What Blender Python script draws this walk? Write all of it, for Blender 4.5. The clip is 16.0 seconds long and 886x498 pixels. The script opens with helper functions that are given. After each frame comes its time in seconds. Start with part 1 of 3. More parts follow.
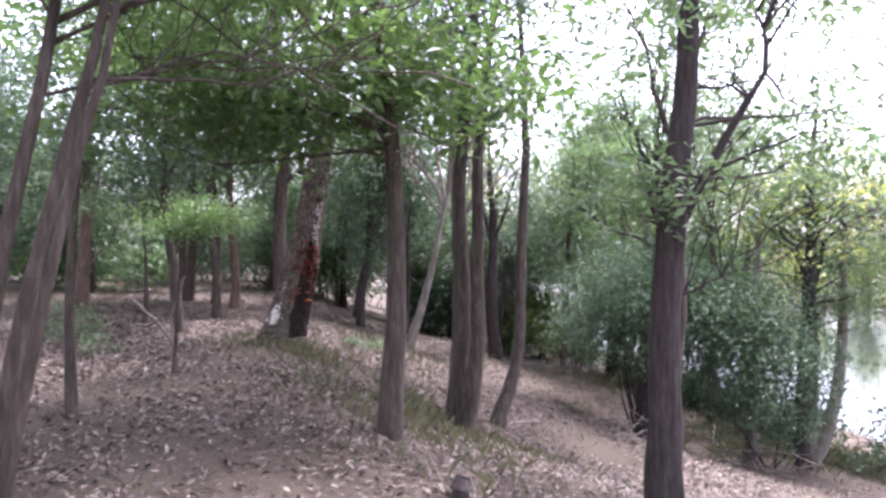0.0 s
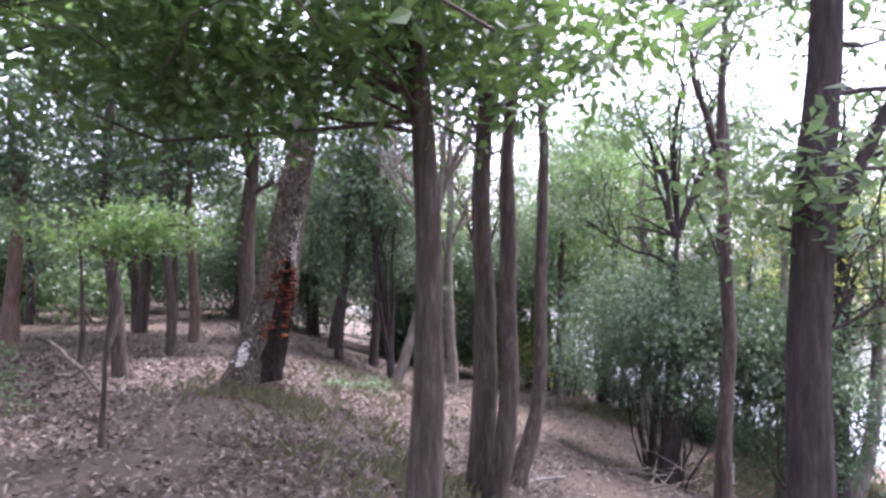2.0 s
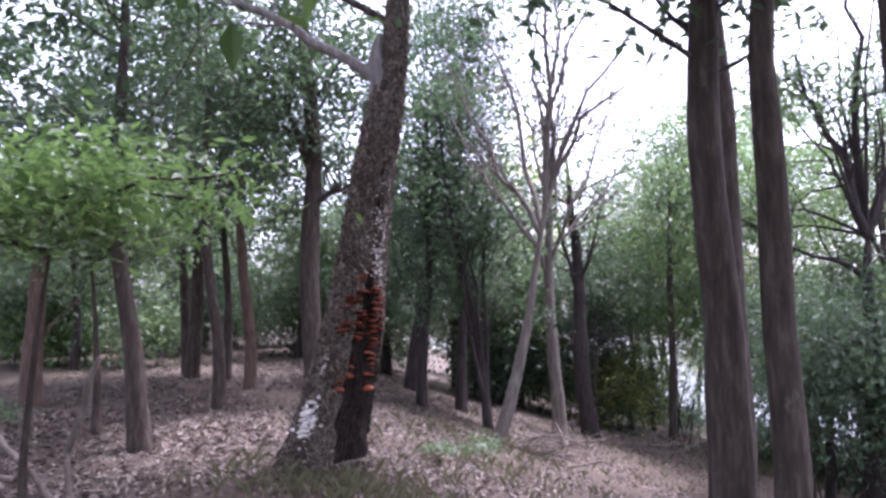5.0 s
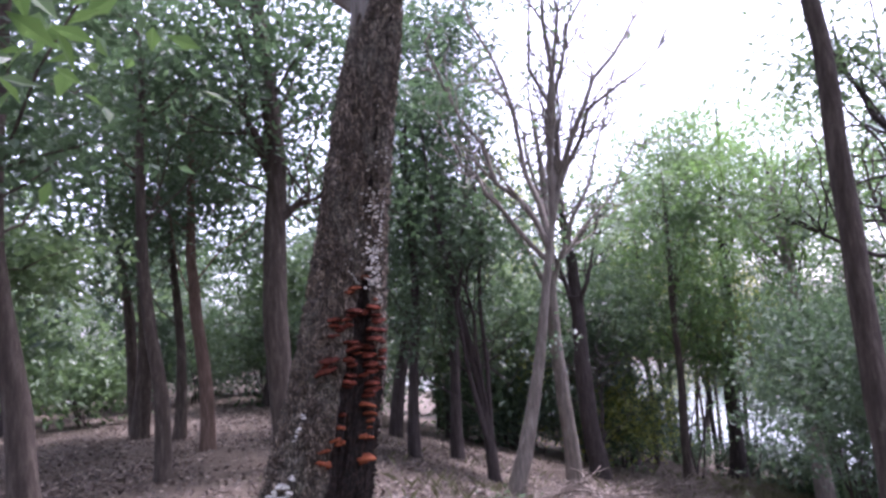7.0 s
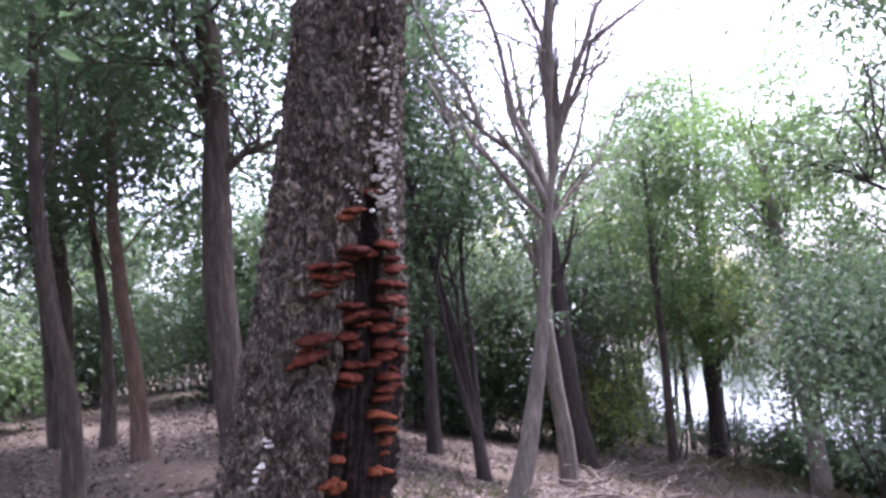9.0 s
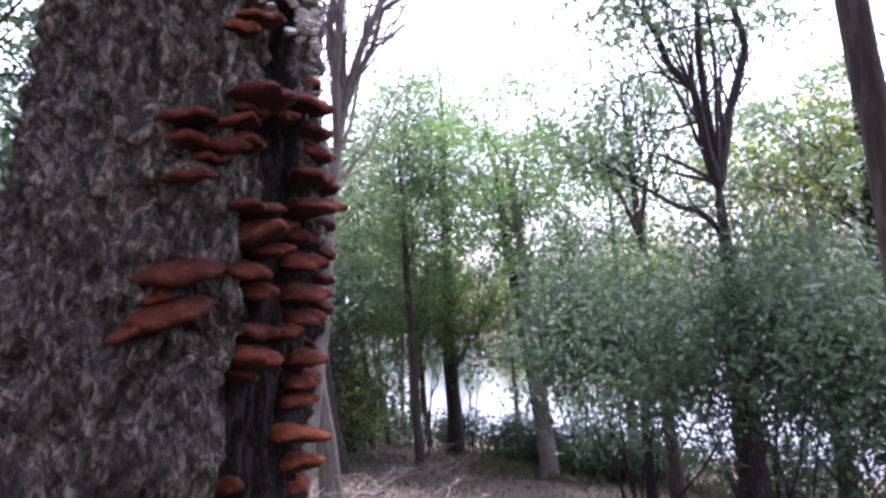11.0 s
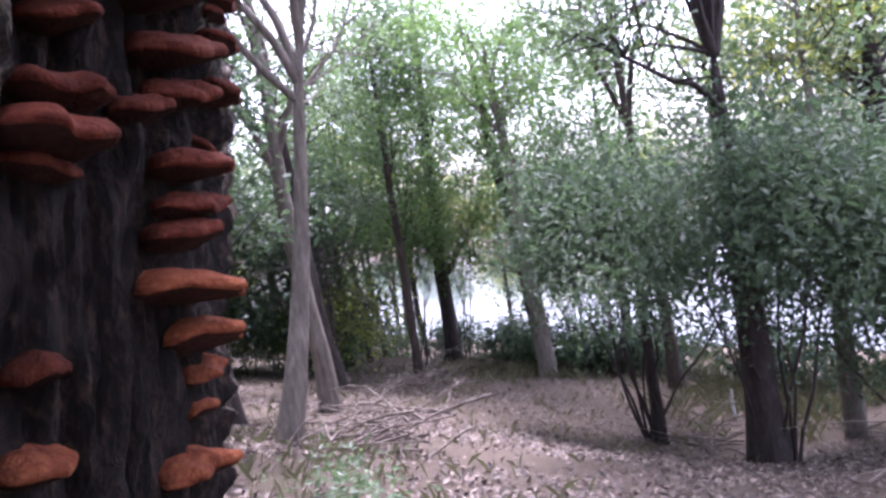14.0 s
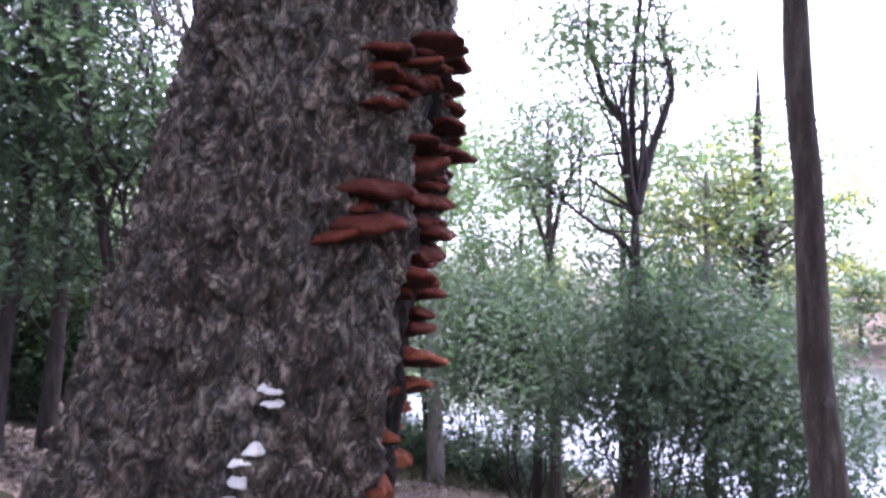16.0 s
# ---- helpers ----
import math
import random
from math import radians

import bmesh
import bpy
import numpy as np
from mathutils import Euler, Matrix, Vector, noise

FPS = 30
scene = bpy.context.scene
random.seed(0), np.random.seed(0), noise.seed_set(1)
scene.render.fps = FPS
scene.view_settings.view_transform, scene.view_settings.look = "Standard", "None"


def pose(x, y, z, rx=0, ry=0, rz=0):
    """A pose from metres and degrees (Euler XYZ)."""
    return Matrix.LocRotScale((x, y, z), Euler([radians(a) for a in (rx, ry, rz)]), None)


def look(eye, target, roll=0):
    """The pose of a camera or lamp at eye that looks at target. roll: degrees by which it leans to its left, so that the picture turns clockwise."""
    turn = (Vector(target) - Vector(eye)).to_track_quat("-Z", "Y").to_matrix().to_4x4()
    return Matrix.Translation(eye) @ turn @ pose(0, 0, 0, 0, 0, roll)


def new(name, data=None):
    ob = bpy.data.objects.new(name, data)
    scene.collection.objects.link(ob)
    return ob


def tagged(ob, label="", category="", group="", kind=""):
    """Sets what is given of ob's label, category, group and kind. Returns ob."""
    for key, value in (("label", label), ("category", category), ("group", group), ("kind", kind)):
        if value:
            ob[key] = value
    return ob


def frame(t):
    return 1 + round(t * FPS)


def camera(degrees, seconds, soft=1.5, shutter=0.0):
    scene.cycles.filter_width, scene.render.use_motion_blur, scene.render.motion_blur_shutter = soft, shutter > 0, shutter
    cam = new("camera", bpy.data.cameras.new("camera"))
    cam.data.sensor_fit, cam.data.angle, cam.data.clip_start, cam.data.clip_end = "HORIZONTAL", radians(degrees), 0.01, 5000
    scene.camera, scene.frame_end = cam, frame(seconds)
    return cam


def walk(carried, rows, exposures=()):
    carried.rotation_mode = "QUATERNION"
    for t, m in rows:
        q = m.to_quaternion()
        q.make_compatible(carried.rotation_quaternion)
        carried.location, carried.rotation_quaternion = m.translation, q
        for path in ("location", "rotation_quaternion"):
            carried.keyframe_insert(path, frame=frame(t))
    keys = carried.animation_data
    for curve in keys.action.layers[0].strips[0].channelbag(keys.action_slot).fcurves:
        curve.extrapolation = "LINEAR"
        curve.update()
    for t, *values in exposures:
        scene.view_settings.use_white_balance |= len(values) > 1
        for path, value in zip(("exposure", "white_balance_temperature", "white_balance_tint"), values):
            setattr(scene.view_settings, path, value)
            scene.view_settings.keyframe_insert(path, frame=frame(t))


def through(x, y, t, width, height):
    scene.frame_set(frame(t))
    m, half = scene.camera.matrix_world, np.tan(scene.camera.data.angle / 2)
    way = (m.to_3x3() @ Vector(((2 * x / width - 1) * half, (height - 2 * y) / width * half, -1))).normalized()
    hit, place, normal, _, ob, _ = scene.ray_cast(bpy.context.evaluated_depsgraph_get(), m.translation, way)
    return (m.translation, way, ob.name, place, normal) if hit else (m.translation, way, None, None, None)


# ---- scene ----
cam = camera(67.0, 16.0, soft=2.8)
PATH = [
    (0, (-0.038, 0.057, 1.432), (-0.034, 2.057, 1.439), 0.6),
    (0.5, (-0.16, 0.549, 1.429), (-0.133, 2.548, 1.479), 1.1),
    (1, (-0.355, 0.997, 1.437), (-0.284, 2.995, 1.473), 1.0),
    (1.5, (-0.448, 1.54, 1.433), (-0.351, 3.537, 1.479), 0.6),
    (2, (-0.578, 2.041, 1.408), (-0.475, 4.037, 1.486), 0.1),
    (2.5, (-0.61, 2.58, 1.371), (-0.518, 4.572, 1.526), -1.0),
    (3, (-0.757, 3.032, 1.355), (-0.678, 5.022, 1.535), -1.1),
    (3.5, (-0.84, 3.577, 1.307), (-0.89, 5.572, 1.45), -1.3),
    (3.7, (-0.888, 3.792, 1.295), (-1.002, 5.783, 1.447), -1.3),
    (5.8, (-1.549, 5.744, 1.311), (-1.511, 7.734, 1.5), -2.6),
    (6, (-1.596, 5.939, 1.305), (-1.522, 7.928, 1.51), -2.9),
    (6.5, (-1.605, 6.435, 1.273), (-1.533, 8.417, 1.531), -3.9),
    (7, (-1.707, 6.904, 1.247), (-1.679, 8.885, 1.519), -4.7),
    (7.5, (-1.757, 7.391, 1.229), (-1.74, 9.374, 1.488), -5.7),
    (8, (-1.87, 7.797, 1.218), (-1.869, 9.786, 1.425), -6.3),
    (8.5, (-1.941, 8.241, 1.199), (-1.864, 10.232, 1.375), -6.2),
    (9, (-2.09, 8.593, 1.2), (-1.918, 10.574, 1.416), -6.3),
    (9.5, (-2.216, 8.934, 1.188), (-1.879, 10.892, 1.417), -6.6),
    (10, (-2.339, 9.275, 1.148), (-1.845, 11.194, 1.422), -7.3),
    (10.2, (-2.372, 9.388, 1.138), (-1.751, 11.272, 1.391), -8.4),
    (12.3, (-2.463, 9.912, 1.111), (-1.32, 11.552, 1.158), -2.8),
    (12.5, (-2.456, 9.888, 1.114), (-1.31, 11.525, 1.179), -4.3),
    (13, (-2.452, 9.891, 1.082), (-1.324, 11.542, 1.115), -5.8),
    (13.5, (-2.341, 10.037, 0.982), (-1.371, 11.786, 0.94), -9.4),
    (14, (-2.243, 10.144, 0.946), (-1.304, 11.906, 0.83), -10.9),
    (14.5, (-2.229, 10.145, 0.947), (-1.278, 11.897, 0.793), -11.6),
    (15, (-2.347, 10.049, 1.016), (-1.392, 11.795, 0.817), -8.2),
    (15.5, (-2.633, 9.812, 1.071), (-1.565, 11.501, 1.016), -1.6),
    (16, (-2.848, 9.835, 1.032), (-1.655, 11.434, 1.171), -0.1),
]
walk(cam, [(t, look(eye, target, roll)) for t, eye, target, roll in PATH], [(0, 2.8, 5950, 31), (1.5, 2.85, 5900, 32), (3.5, 2.6, 5750, 35), (7.5, 2.45, 5700, 37), (9, 2.8, 5700, 37), (10, 2.55, 5700, 37), (12.5, 2.75, 5650, 38), (13, 2.6, 5650, 38), (14.5, 3.05, 5700, 38), (15.5, 3.3, 5650, 38), (16, 2.95, 5600, 38)])

# ---- world, sun ----
world = bpy.data.worlds.new("sky")
scene.world = world
world.use_nodes = True
wn = world.node_tree
sky = wn.nodes.new("ShaderNodeTexSky")
sky.sky_type, sky.sun_disc = "NISHITA", False
sky.sun_elevation, sky.sun_rotation = radians(68), radians(52)
sky.dust_density, sky.air_density, sky.ozone_density = 4.0, 1.0, 1.0
veil = wn.nodes.new("ShaderNodeHueSaturation")
veil.inputs["Saturation"].default_value = 0.45
wn.links.new(sky.outputs[0], veil.inputs["Color"])
wn.links.new(veil.outputs[0], wn.nodes["Background"].inputs[0])
wn.nodes["Background"].inputs[1].default_value = 0.15
sun = new("sun", bpy.data.lights.new("sun", "SUN"))
sun.data.energy, sun.data.angle, sun.data.color = 1.7, radians(9), (1.0, 0.98, 0.95)
sun.matrix_basis = look((28, 22, 88), (0, 0, 0))

rng = np.random.default_rng(7)
pyr = random.Random(11)


# ---- materials ----
def mat(name):
    m = bpy.data.materials.new(name)
    m.use_nodes = True
    n, l = m.node_tree.nodes, m.node_tree.links
    return m, n, l, n["Principled BSDF"]


def ramp(n, stops):
    r = n.new("ShaderNodeValToRGB")
    e = r.color_ramp.elements
    while len(e) < len(stops):
        e.new(0.5)
    for k, (p, c) in enumerate(stops):
        e[k].position, e[k].color = p, (*c, 1)
    return r


def coords(n, l, scale, kind="Object"):
    tc, mp = n.new("ShaderNodeTexCoord"), n.new("ShaderNodeMapping")
    mp.inputs["Scale"].default_value = scale
    l.new(tc.outputs[kind], mp.inputs[0])
    return mp.outputs[0]


def noise_tex(n, l, vec, scale, detail=6, rough=0.6):
    t = n.new("ShaderNodeTexNoise")
    t.inputs["Scale"].default_value, t.inputs["Detail"].default_value, t.inputs["Roughness"].default_value = scale, detail, rough
    l.new(vec, t.inputs["Vector"])
    return t.outputs["Fac"]


def mixc(n, l, fac, a, b):
    m = n.new("ShaderNodeMix")
    m.data_type = "RGBA"
    l.new(fac, m.inputs["Factor"])
    for s, v in ((6, a), (7, b)):
        if isinstance(v, tuple):
            m.inputs[s].default_value = (*v, 1)
        else:
            l.new(v, m.inputs[s])
    return m.outputs[2]


def bump(n, l, bsdf, height, strength, dist):
    b = n.new("ShaderNodeBump")
    b.inputs["Strength"].default_value, b.inputs["Distance"].default_value = strength, dist
    l.new(height, b.inputs["Height"])
    l.new(b.outputs[0], bsdf.inputs["Normal"])


def bark_mat(name, dark, mid, light, lichen=None, scale=1.0, amount=0.62, rough=0.9, along=1.6, soft_edge=1.0):
    m, n, l, b = mat(name)
    v = coords(n, l, (9 * scale, 9 * scale, along * scale))
    f = noise_tex(n, l, v, 2.2, 8, 0.7)
    r = ramp(n, [(0.5 - 0.22 * soft_edge, dark), (0.52, mid), (0.53 + 0.22 * soft_edge, light)])
    l.new(f, r.inputs[0])
    col = r.outputs[0]
    if lichen:
        v2 = coords(n, l, (3.0, 3.0, 2.0))
        f2 = noise_tex(n, l, v2, 1.7, 9, 0.75)
        r2 = ramp(n, [(amount, (0, 0, 0)), (amount + 0.08, (1, 1, 1))])
        l.new(f2, r2.inputs[0])
        col = mixc(n, l, r2.outputs[0], col, lichen)
    l.new(col, b.inputs["Base Color"])
    b.inputs["Roughness"].default_value = rough
    b.inputs["Specular IOR Level"].default_value = 0.25
    bump(n, l, b, f, 0.9, 0.02)
    return m


def leaf_mat(name, a, c, through, rough=0.42):
    m, n, l, b = mat(name)
    g = n.new("ShaderNodeNewGeometry")
    r = ramp(n, [(0.0, a), (0.7, c), (1.0, tuple(min(1, k * 1.5 + 0.01) for k in c))])
    l.new(g.outputs["Random Per Island"], r.inputs[0])
    l.new(r.outputs[0], b.inputs["Base Color"])
    b.inputs["Roughness"].default_value = rough
    b.inputs["Specular IOR Level"].default_value = 0.45
    t = n.new("ShaderNodeBsdfTranslucent")
    t.inputs[0].default_value = (*through, 1)
    mx = n.new("ShaderNodeMixShader")
    mx.inputs[0].default_value = 0.42
    l.new(b.outputs[0], mx.inputs[1])
    l.new(t.outputs[0], mx.inputs[2])
    l.new(mx.outputs[0], n["Material Output"].inputs[0])
    return m


BARK_GREY = bark_mat("bark_grey_brown", (0.02, 0.0155, 0.012), (0.062, 0.048, 0.038), (0.135, 0.113, 0.093), (0.125, 0.125, 0.09))
BARK_DARK = bark_mat("bark_dark", (0.016, 0.013, 0.012), (0.045, 0.035, 0.032), (0.09, 0.075, 0.068))
BARK_PALE = bark_mat("bark_pale", (0.07, 0.058, 0.048), (0.16, 0.138, 0.115), (0.28, 0.25, 0.215), (0.22, 0.24, 0.18))
BARK_ORANGE = bark_mat("bark_orange", (0.05, 0.032, 0.024), (0.12, 0.08, 0.06), (0.2, 0.145, 0.115))
BARK_DEAD = bark_mat("bark_dead_white", (0.1, 0.088, 0.075), (0.22, 0.2, 0.175), (0.36, 0.34, 0.31))


def plate_bark(name):
    """Thick lumpy bark in flaking plates with grey lichen and green moss; fissures carry their deep colour and painted
    shade.
    """
    m, n, l, b = mat(name)
    v = coords(n, l, (1, 1, 0.45))
    warp = n.new("ShaderNodeTexNoise")
    warp.inputs["Scale"].default_value, warp.inputs["Detail"].default_value = 13, 7
    l.new(v, warp.inputs["Vector"])
    mx = n.new("ShaderNodeMix")
    mx.data_type = "RGBA"
    mx.inputs["Factor"].default_value = 0.16
    l.new(v, mx.inputs[6])
    l.new(warp.outputs["Color"], mx.inputs[7])
    vo = n.new("ShaderNodeTexVoronoi")
    vo.feature = "DISTANCE_TO_EDGE"
    vo.inputs["Scale"].default_value = 32
    l.new(mx.outputs[2], vo.inputs["Vector"])
    lump = noise_tex(n, l, mx.outputs[2], 40, 6, 0.65)
    fine = noise_tex(n, l, v, 85, 10, 0.78)
    broad = noise_tex(n, l, v, 5, 7, 0.72)
    moss = noise_tex(n, l, coords(n, l, (1, 1, 1.4)), 3.2, 8, 0.75)
    r = ramp(n, [(0.42, (0.03, 0.021, 0.014)), (0.51, (0.135, 0.098, 0.068)), (0.59, (0.5, 0.4, 0.3))])
    mean = n.new("ShaderNodeMath")
    mean.operation = "MULTIPLY_ADD"
    l.new(lump, mean.inputs[0])
    mean.inputs[1].default_value = 0.5
    half = n.new("ShaderNodeMath")
    half.operation = "MULTIPLY"
    half.inputs[1].default_value = 0.5
    l.new(fine, half.inputs[0])
    l.new(half.outputs[0], mean.inputs[2])
    l.new(mean.outputs[0], r.inputs[0])
    rb = ramp(n, [(0.47, (0, 0, 0)), (0.62, (0.65, 0.65, 0.65))])
    l.new(broad, rb.inputs[0])
    lich = ramp(n, [(0.42, (0.07, 0.062, 0.047)), (0.58, (0.4, 0.37, 0.29))])
    l.new(fine, lich.inputs[0])
    col = mixc(n, l, rb.outputs[0], r.outputs[0], lich.outputs[0])
    rm = ramp(n, [(0.62, (0, 0, 0)), (0.7, (0.65, 0.65, 0.65))])
    l.new(moss, rm.inputs[0])
    col = mixc(n, l, rm.outputs[0], col, (0.075, 0.085, 0.028))
    # cracks: darker deep bark plus occlusion shade, both put into the colour
    gap = ramp(n, [(0.0, (0.9, 0.9, 0.9)), (0.05, (0.5, 0.5, 0.5)), (0.14, (0, 0, 0))])
    l.new(vo.outputs["Distance"], gap.inputs[0])
    l.new(mixc(n, l, gap.outputs[0], col, (0.02, 0.015, 0.011)), b.inputs["Base Color"])
    b.inputs["Roughness"].default_value = 0.75
    b.inputs["Specular IOR Level"].default_value = 0.35
    add = n.new("ShaderNodeMath")
    add.operation = "MULTIPLY_ADD"
    l.new(vo.outputs["Distance"], add.inputs[0])
    add.inputs[1].default_value = 1.6
    l.new(mean.outputs[0], add.inputs[2])
    bump(n, l, b, add.outputs[0], 1.0, 0.028)
    return m


BARK_HOST = plate_bark("bark_flaking_plates")
WOOD_ROT = bark_mat("rotten_dark_wood", (0.003, 0.0025, 0.002), (0.015, 0.0095, 0.0075), (0.075, 0.045, 0.03), scale=4.5, rough=0.72, along=4.2, soft_edge=0.7)
TWIG = bark_mat("twig", (0.05, 0.04, 0.032), (0.14, 0.115, 0.095), (0.26, 0.225, 0.19))
LEAF_DARK = leaf_mat("leaf_dark_evergreen", (0.024, 0.048, 0.027), (0.058, 0.095, 0.054), (0.08, 0.135, 0.06))
LEAF_MID = leaf_mat("leaf_mid_green", (0.03, 0.065, 0.025), (0.088, 0.138, 0.066), (0.135, 0.21, 0.08))
LEAF_GREY = leaf_mat("leaf_grey_green", (0.028, 0.054, 0.03), (0.07, 0.108, 0.06), (0.08, 0.135, 0.06), 0.58)
LEAF_CANOPY = leaf_mat("leaf_deep_canopy", (0.026, 0.06, 0.018), (0.066, 0.115, 0.038), (0.12, 0.21, 0.052))
LEAF_FRESH = leaf_mat("leaf_fresh_green", (0.04, 0.095, 0.022), (0.1, 0.175, 0.058), (0.16, 0.27, 0.075))
LEAF_YELLOW = leaf_mat("leaf_yellow_green", (0.13, 0.17, 0.04), (0.25, 0.28, 0.07), (0.34, 0.38, 0.08))
GRASS = leaf_mat("grass_blade", (0.08, 0.075, 0.042), (0.13, 0.122, 0.07), (0.11, 0.115, 0.055), 0.6)

m, n, l, b = mat("forest_floor")
v = coords(n, l, (1, 1, 1))
fa, fb, fc = noise_tex(n, l, v, 0.45, 4), noise_tex(n, l, v, 16, 8, 0.75), noise_tex(n, l, v, 70, 4, 0.7)
r1 = ramp(n, [(0.3, (0.026, 0.019, 0.015)), (0.52, (0.08, 0.062, 0.047)), (0.75, (0.16, 0.132, 0.101))])
l.new(fb, r1.inputs[0])
r2 = ramp(n, [(0.4, (0.06, 0.046, 0.034)), (0.62, (0.15, 0.124, 0.095))])
l.new(fc, r2.inputs[0])
c1 = mixc(n, l, fa, r1.outputs[0], r2.outputs[0])
fd = noise_tex(n, l, v, 0.9, 6, 0.7)
r3 = ramp(n, [(0.6, (0, 0, 0)), (0.72, (0.6, 0.6, 0.6))])
l.new(fd, r3.inputs[0])
l.new(mixc(n, l, r3.outputs[0], c1, (0.1, 0.1, 0.055)), b.inputs["Base Color"])
b.inputs["Roughness"].default_value = 0.95
b.inputs["Specular IOR Level"].default_value = 0.15
bump(n, l, b, fb, 0.9, 0.04)
FLOOR = m


def litter_mat(name, stops):
    m, n, l, b = mat(name)
    g = n.new("ShaderNodeNewGeometry")
    r = ramp(n, stops)
    l.new(g.outputs["Random Per Island"], r.inputs[0])
    l.new(r.outputs[0], b.inputs["Base Color"])
    b.inputs["Roughness"].default_value = 0.6
    return m


LITTER = litter_mat("dry_leaf", [(0.0, (0.024, 0.016, 0.012)), (0.4, (0.078, 0.053, 0.040)), (0.75, (0.145, 0.107, 0.083)), (1.0, (0.24, 0.195, 0.155))])

m, n, l, b = mat("lake_water")
b.inputs["Base Color"].default_value = (0.03, 0.04, 0.035, 1)
b.inputs["Roughness"].default_value = 0.06
b.inputs["IOR"].default_value = 1.33
bump(n, l, b, noise_tex(n, l, coords(n, l, (1, 1, 1)), 3, 4), 0.15, 0.05)
WATER = m


def cap_mat(name, dark, mid, light):
    m, n, l, b = mat(name)
    v = coords(n, l, (1, 1, 1))
    f1, f2 = noise_tex(n, l, v, 48, 8, 0.75), noise_tex(n, l, v, 130, 5)
    oi = n.new("ShaderNodeObjectInfo")
    r = ramp(n, [(0.3, dark), (0.52, mid), (0.74, light)])
    l.new(f1, r.inputs[0])
    hs = n.new("ShaderNodeHueSaturation")
    mr = n.new("ShaderNodeMapRange")
    mr.inputs["To Min"].default_value, mr.inputs["To Max"].default_value = 0.7, 1.3
    l.new(oi.outputs["Random"], mr.inputs[0])
    l.new(mr.outputs[0], hs.inputs["Value"])
    l.new(r.outputs[0], hs.inputs["Color"])
    l.new(hs.outputs[0], b.inputs["Base Color"])
    b.inputs["Roughness"].default_value = 0.9
    b.inputs["Specular IOR Level"].default_value = 0.2
    bump(n, l, b, f2, 0.9, 0.006)
    return m


CAP = cap_mat("fungus_cap", (0.03, 0.007, 0.004), (0.088, 0.018, 0.009), (0.18, 0.05, 0.021))
CAP_ORANGE = cap_mat("fungus_cap_orange", (0.07, 0.016, 0.008), (0.16, 0.042, 0.017), (0.29, 0.105, 0.042))
# shelf undersides: brown, with the shade beneath the cap painted in
SHADED_PORES = cap_mat("fungus_pores_shaded", (0.022, 0.009, 0.007), (0.045, 0.017, 0.012), (0.075, 0.03, 0.019))
WHITE_CAP = cap_mat("fungus_white", (0.5, 0.44, 0.37), (0.75, 0.71, 0.64), (0.85, 0.82, 0.76))
PAINT_WHITE = cap_mat("weathered_white_paint", (0.5, 0.5, 0.48), (0.65, 0.65, 0.62), (0.75, 0.75, 0.72))


# ---- mesh helpers ----
def mesh(name, verts, faces, materials, smooth=False):
    """A mesh from arrays; faces are all quads or all triangles."""
    me = bpy.data.meshes.new(name)
    verts, faces = np.asarray(verts, np.float32), np.asarray(faces, np.int32)
    k = faces.shape[1]
    me.vertices.add(len(verts))
    me.vertices.foreach_set("co", verts.ravel())
    me.loops.add(faces.size)
    me.loops.foreach_set("vertex_index", faces.ravel())
    me.polygons.add(len(faces))
    me.polygons.foreach_set("loop_start", np.arange(0, faces.size, k, dtype=np.int32))
    me.update(calc_edges=True)
    me.polygons.foreach_set("use_smooth", np.full(len(faces), smooth))
    for x in materials if isinstance(materials, (list, tuple)) else [materials]:
        me.materials.append(x)
    me.validate()
    return me


def part(name, me, parent, label=""):
    ob = new(name, me)
    ob.parent = parent
    return tagged(ob, label)


class Shape:
    """Quads gathered from tubes."""

    def __init__(self):
        self.v, self.f, self.n = [], [], 0

    def tube(self, pts, radii, seg=8, rough=0.0, flare=0.0):
        pts = np.asarray(pts, float)
        k = len(pts)
        d = np.gradient(pts, axis=0)
        d /= np.linalg.norm(d, axis=1)[:, None] + 1e-9
        up = np.array([0.31, 0.95, 0.05])
        a = np.cross(d, up)
        a /= np.linalg.norm(a, axis=1)[:, None] + 1e-9
        b = np.cross(d, a)
        th = np.arange(seg) * 2 * math.pi / seg
        rr = np.asarray(radii)[:, None] * np.ones((k, seg))
        if rough:
            ph = rng.uniform(0, 6.28, 4)
            rr *= 1 + rough * (np.sin(th * 3 + ph[0])[None] * 0.5 + rng.normal(0, 0.5, (k, seg)) + 0.8 * np.sin(np.arange(k) * 0.9 + ph[1])[:, None] * np.sin(th * 2 + ph[2])[None])
        if flare:
            root = np.exp(-np.arange(k) * 0.8)[:, None]
            rr *= 1 + flare * root * (0.8 + 0.6 * np.sin(th * 4 + rng.uniform(0, 6))[None])
        p = pts[:, None] + rr[..., None] * (a[:, None] * np.cos(th)[None, :, None] + b[:, None] * np.sin(th)[None, :, None])
        i = np.arange(k - 1)[:, None] * seg
        j, j2 = np.arange(seg)[None], (np.arange(seg)[None] + 1) % seg
        q = np.stack([i + j, i + j2, i + seg + j2, i + seg + j], -1).reshape(-1, 4) + self.n
        self.v.append(p.reshape(-1, 3))
        self.f.append(q)
        self.n += k * seg

    def done(self, name, material):
        return mesh(name, np.concatenate(self.v), np.concatenate(self.f), material, True)


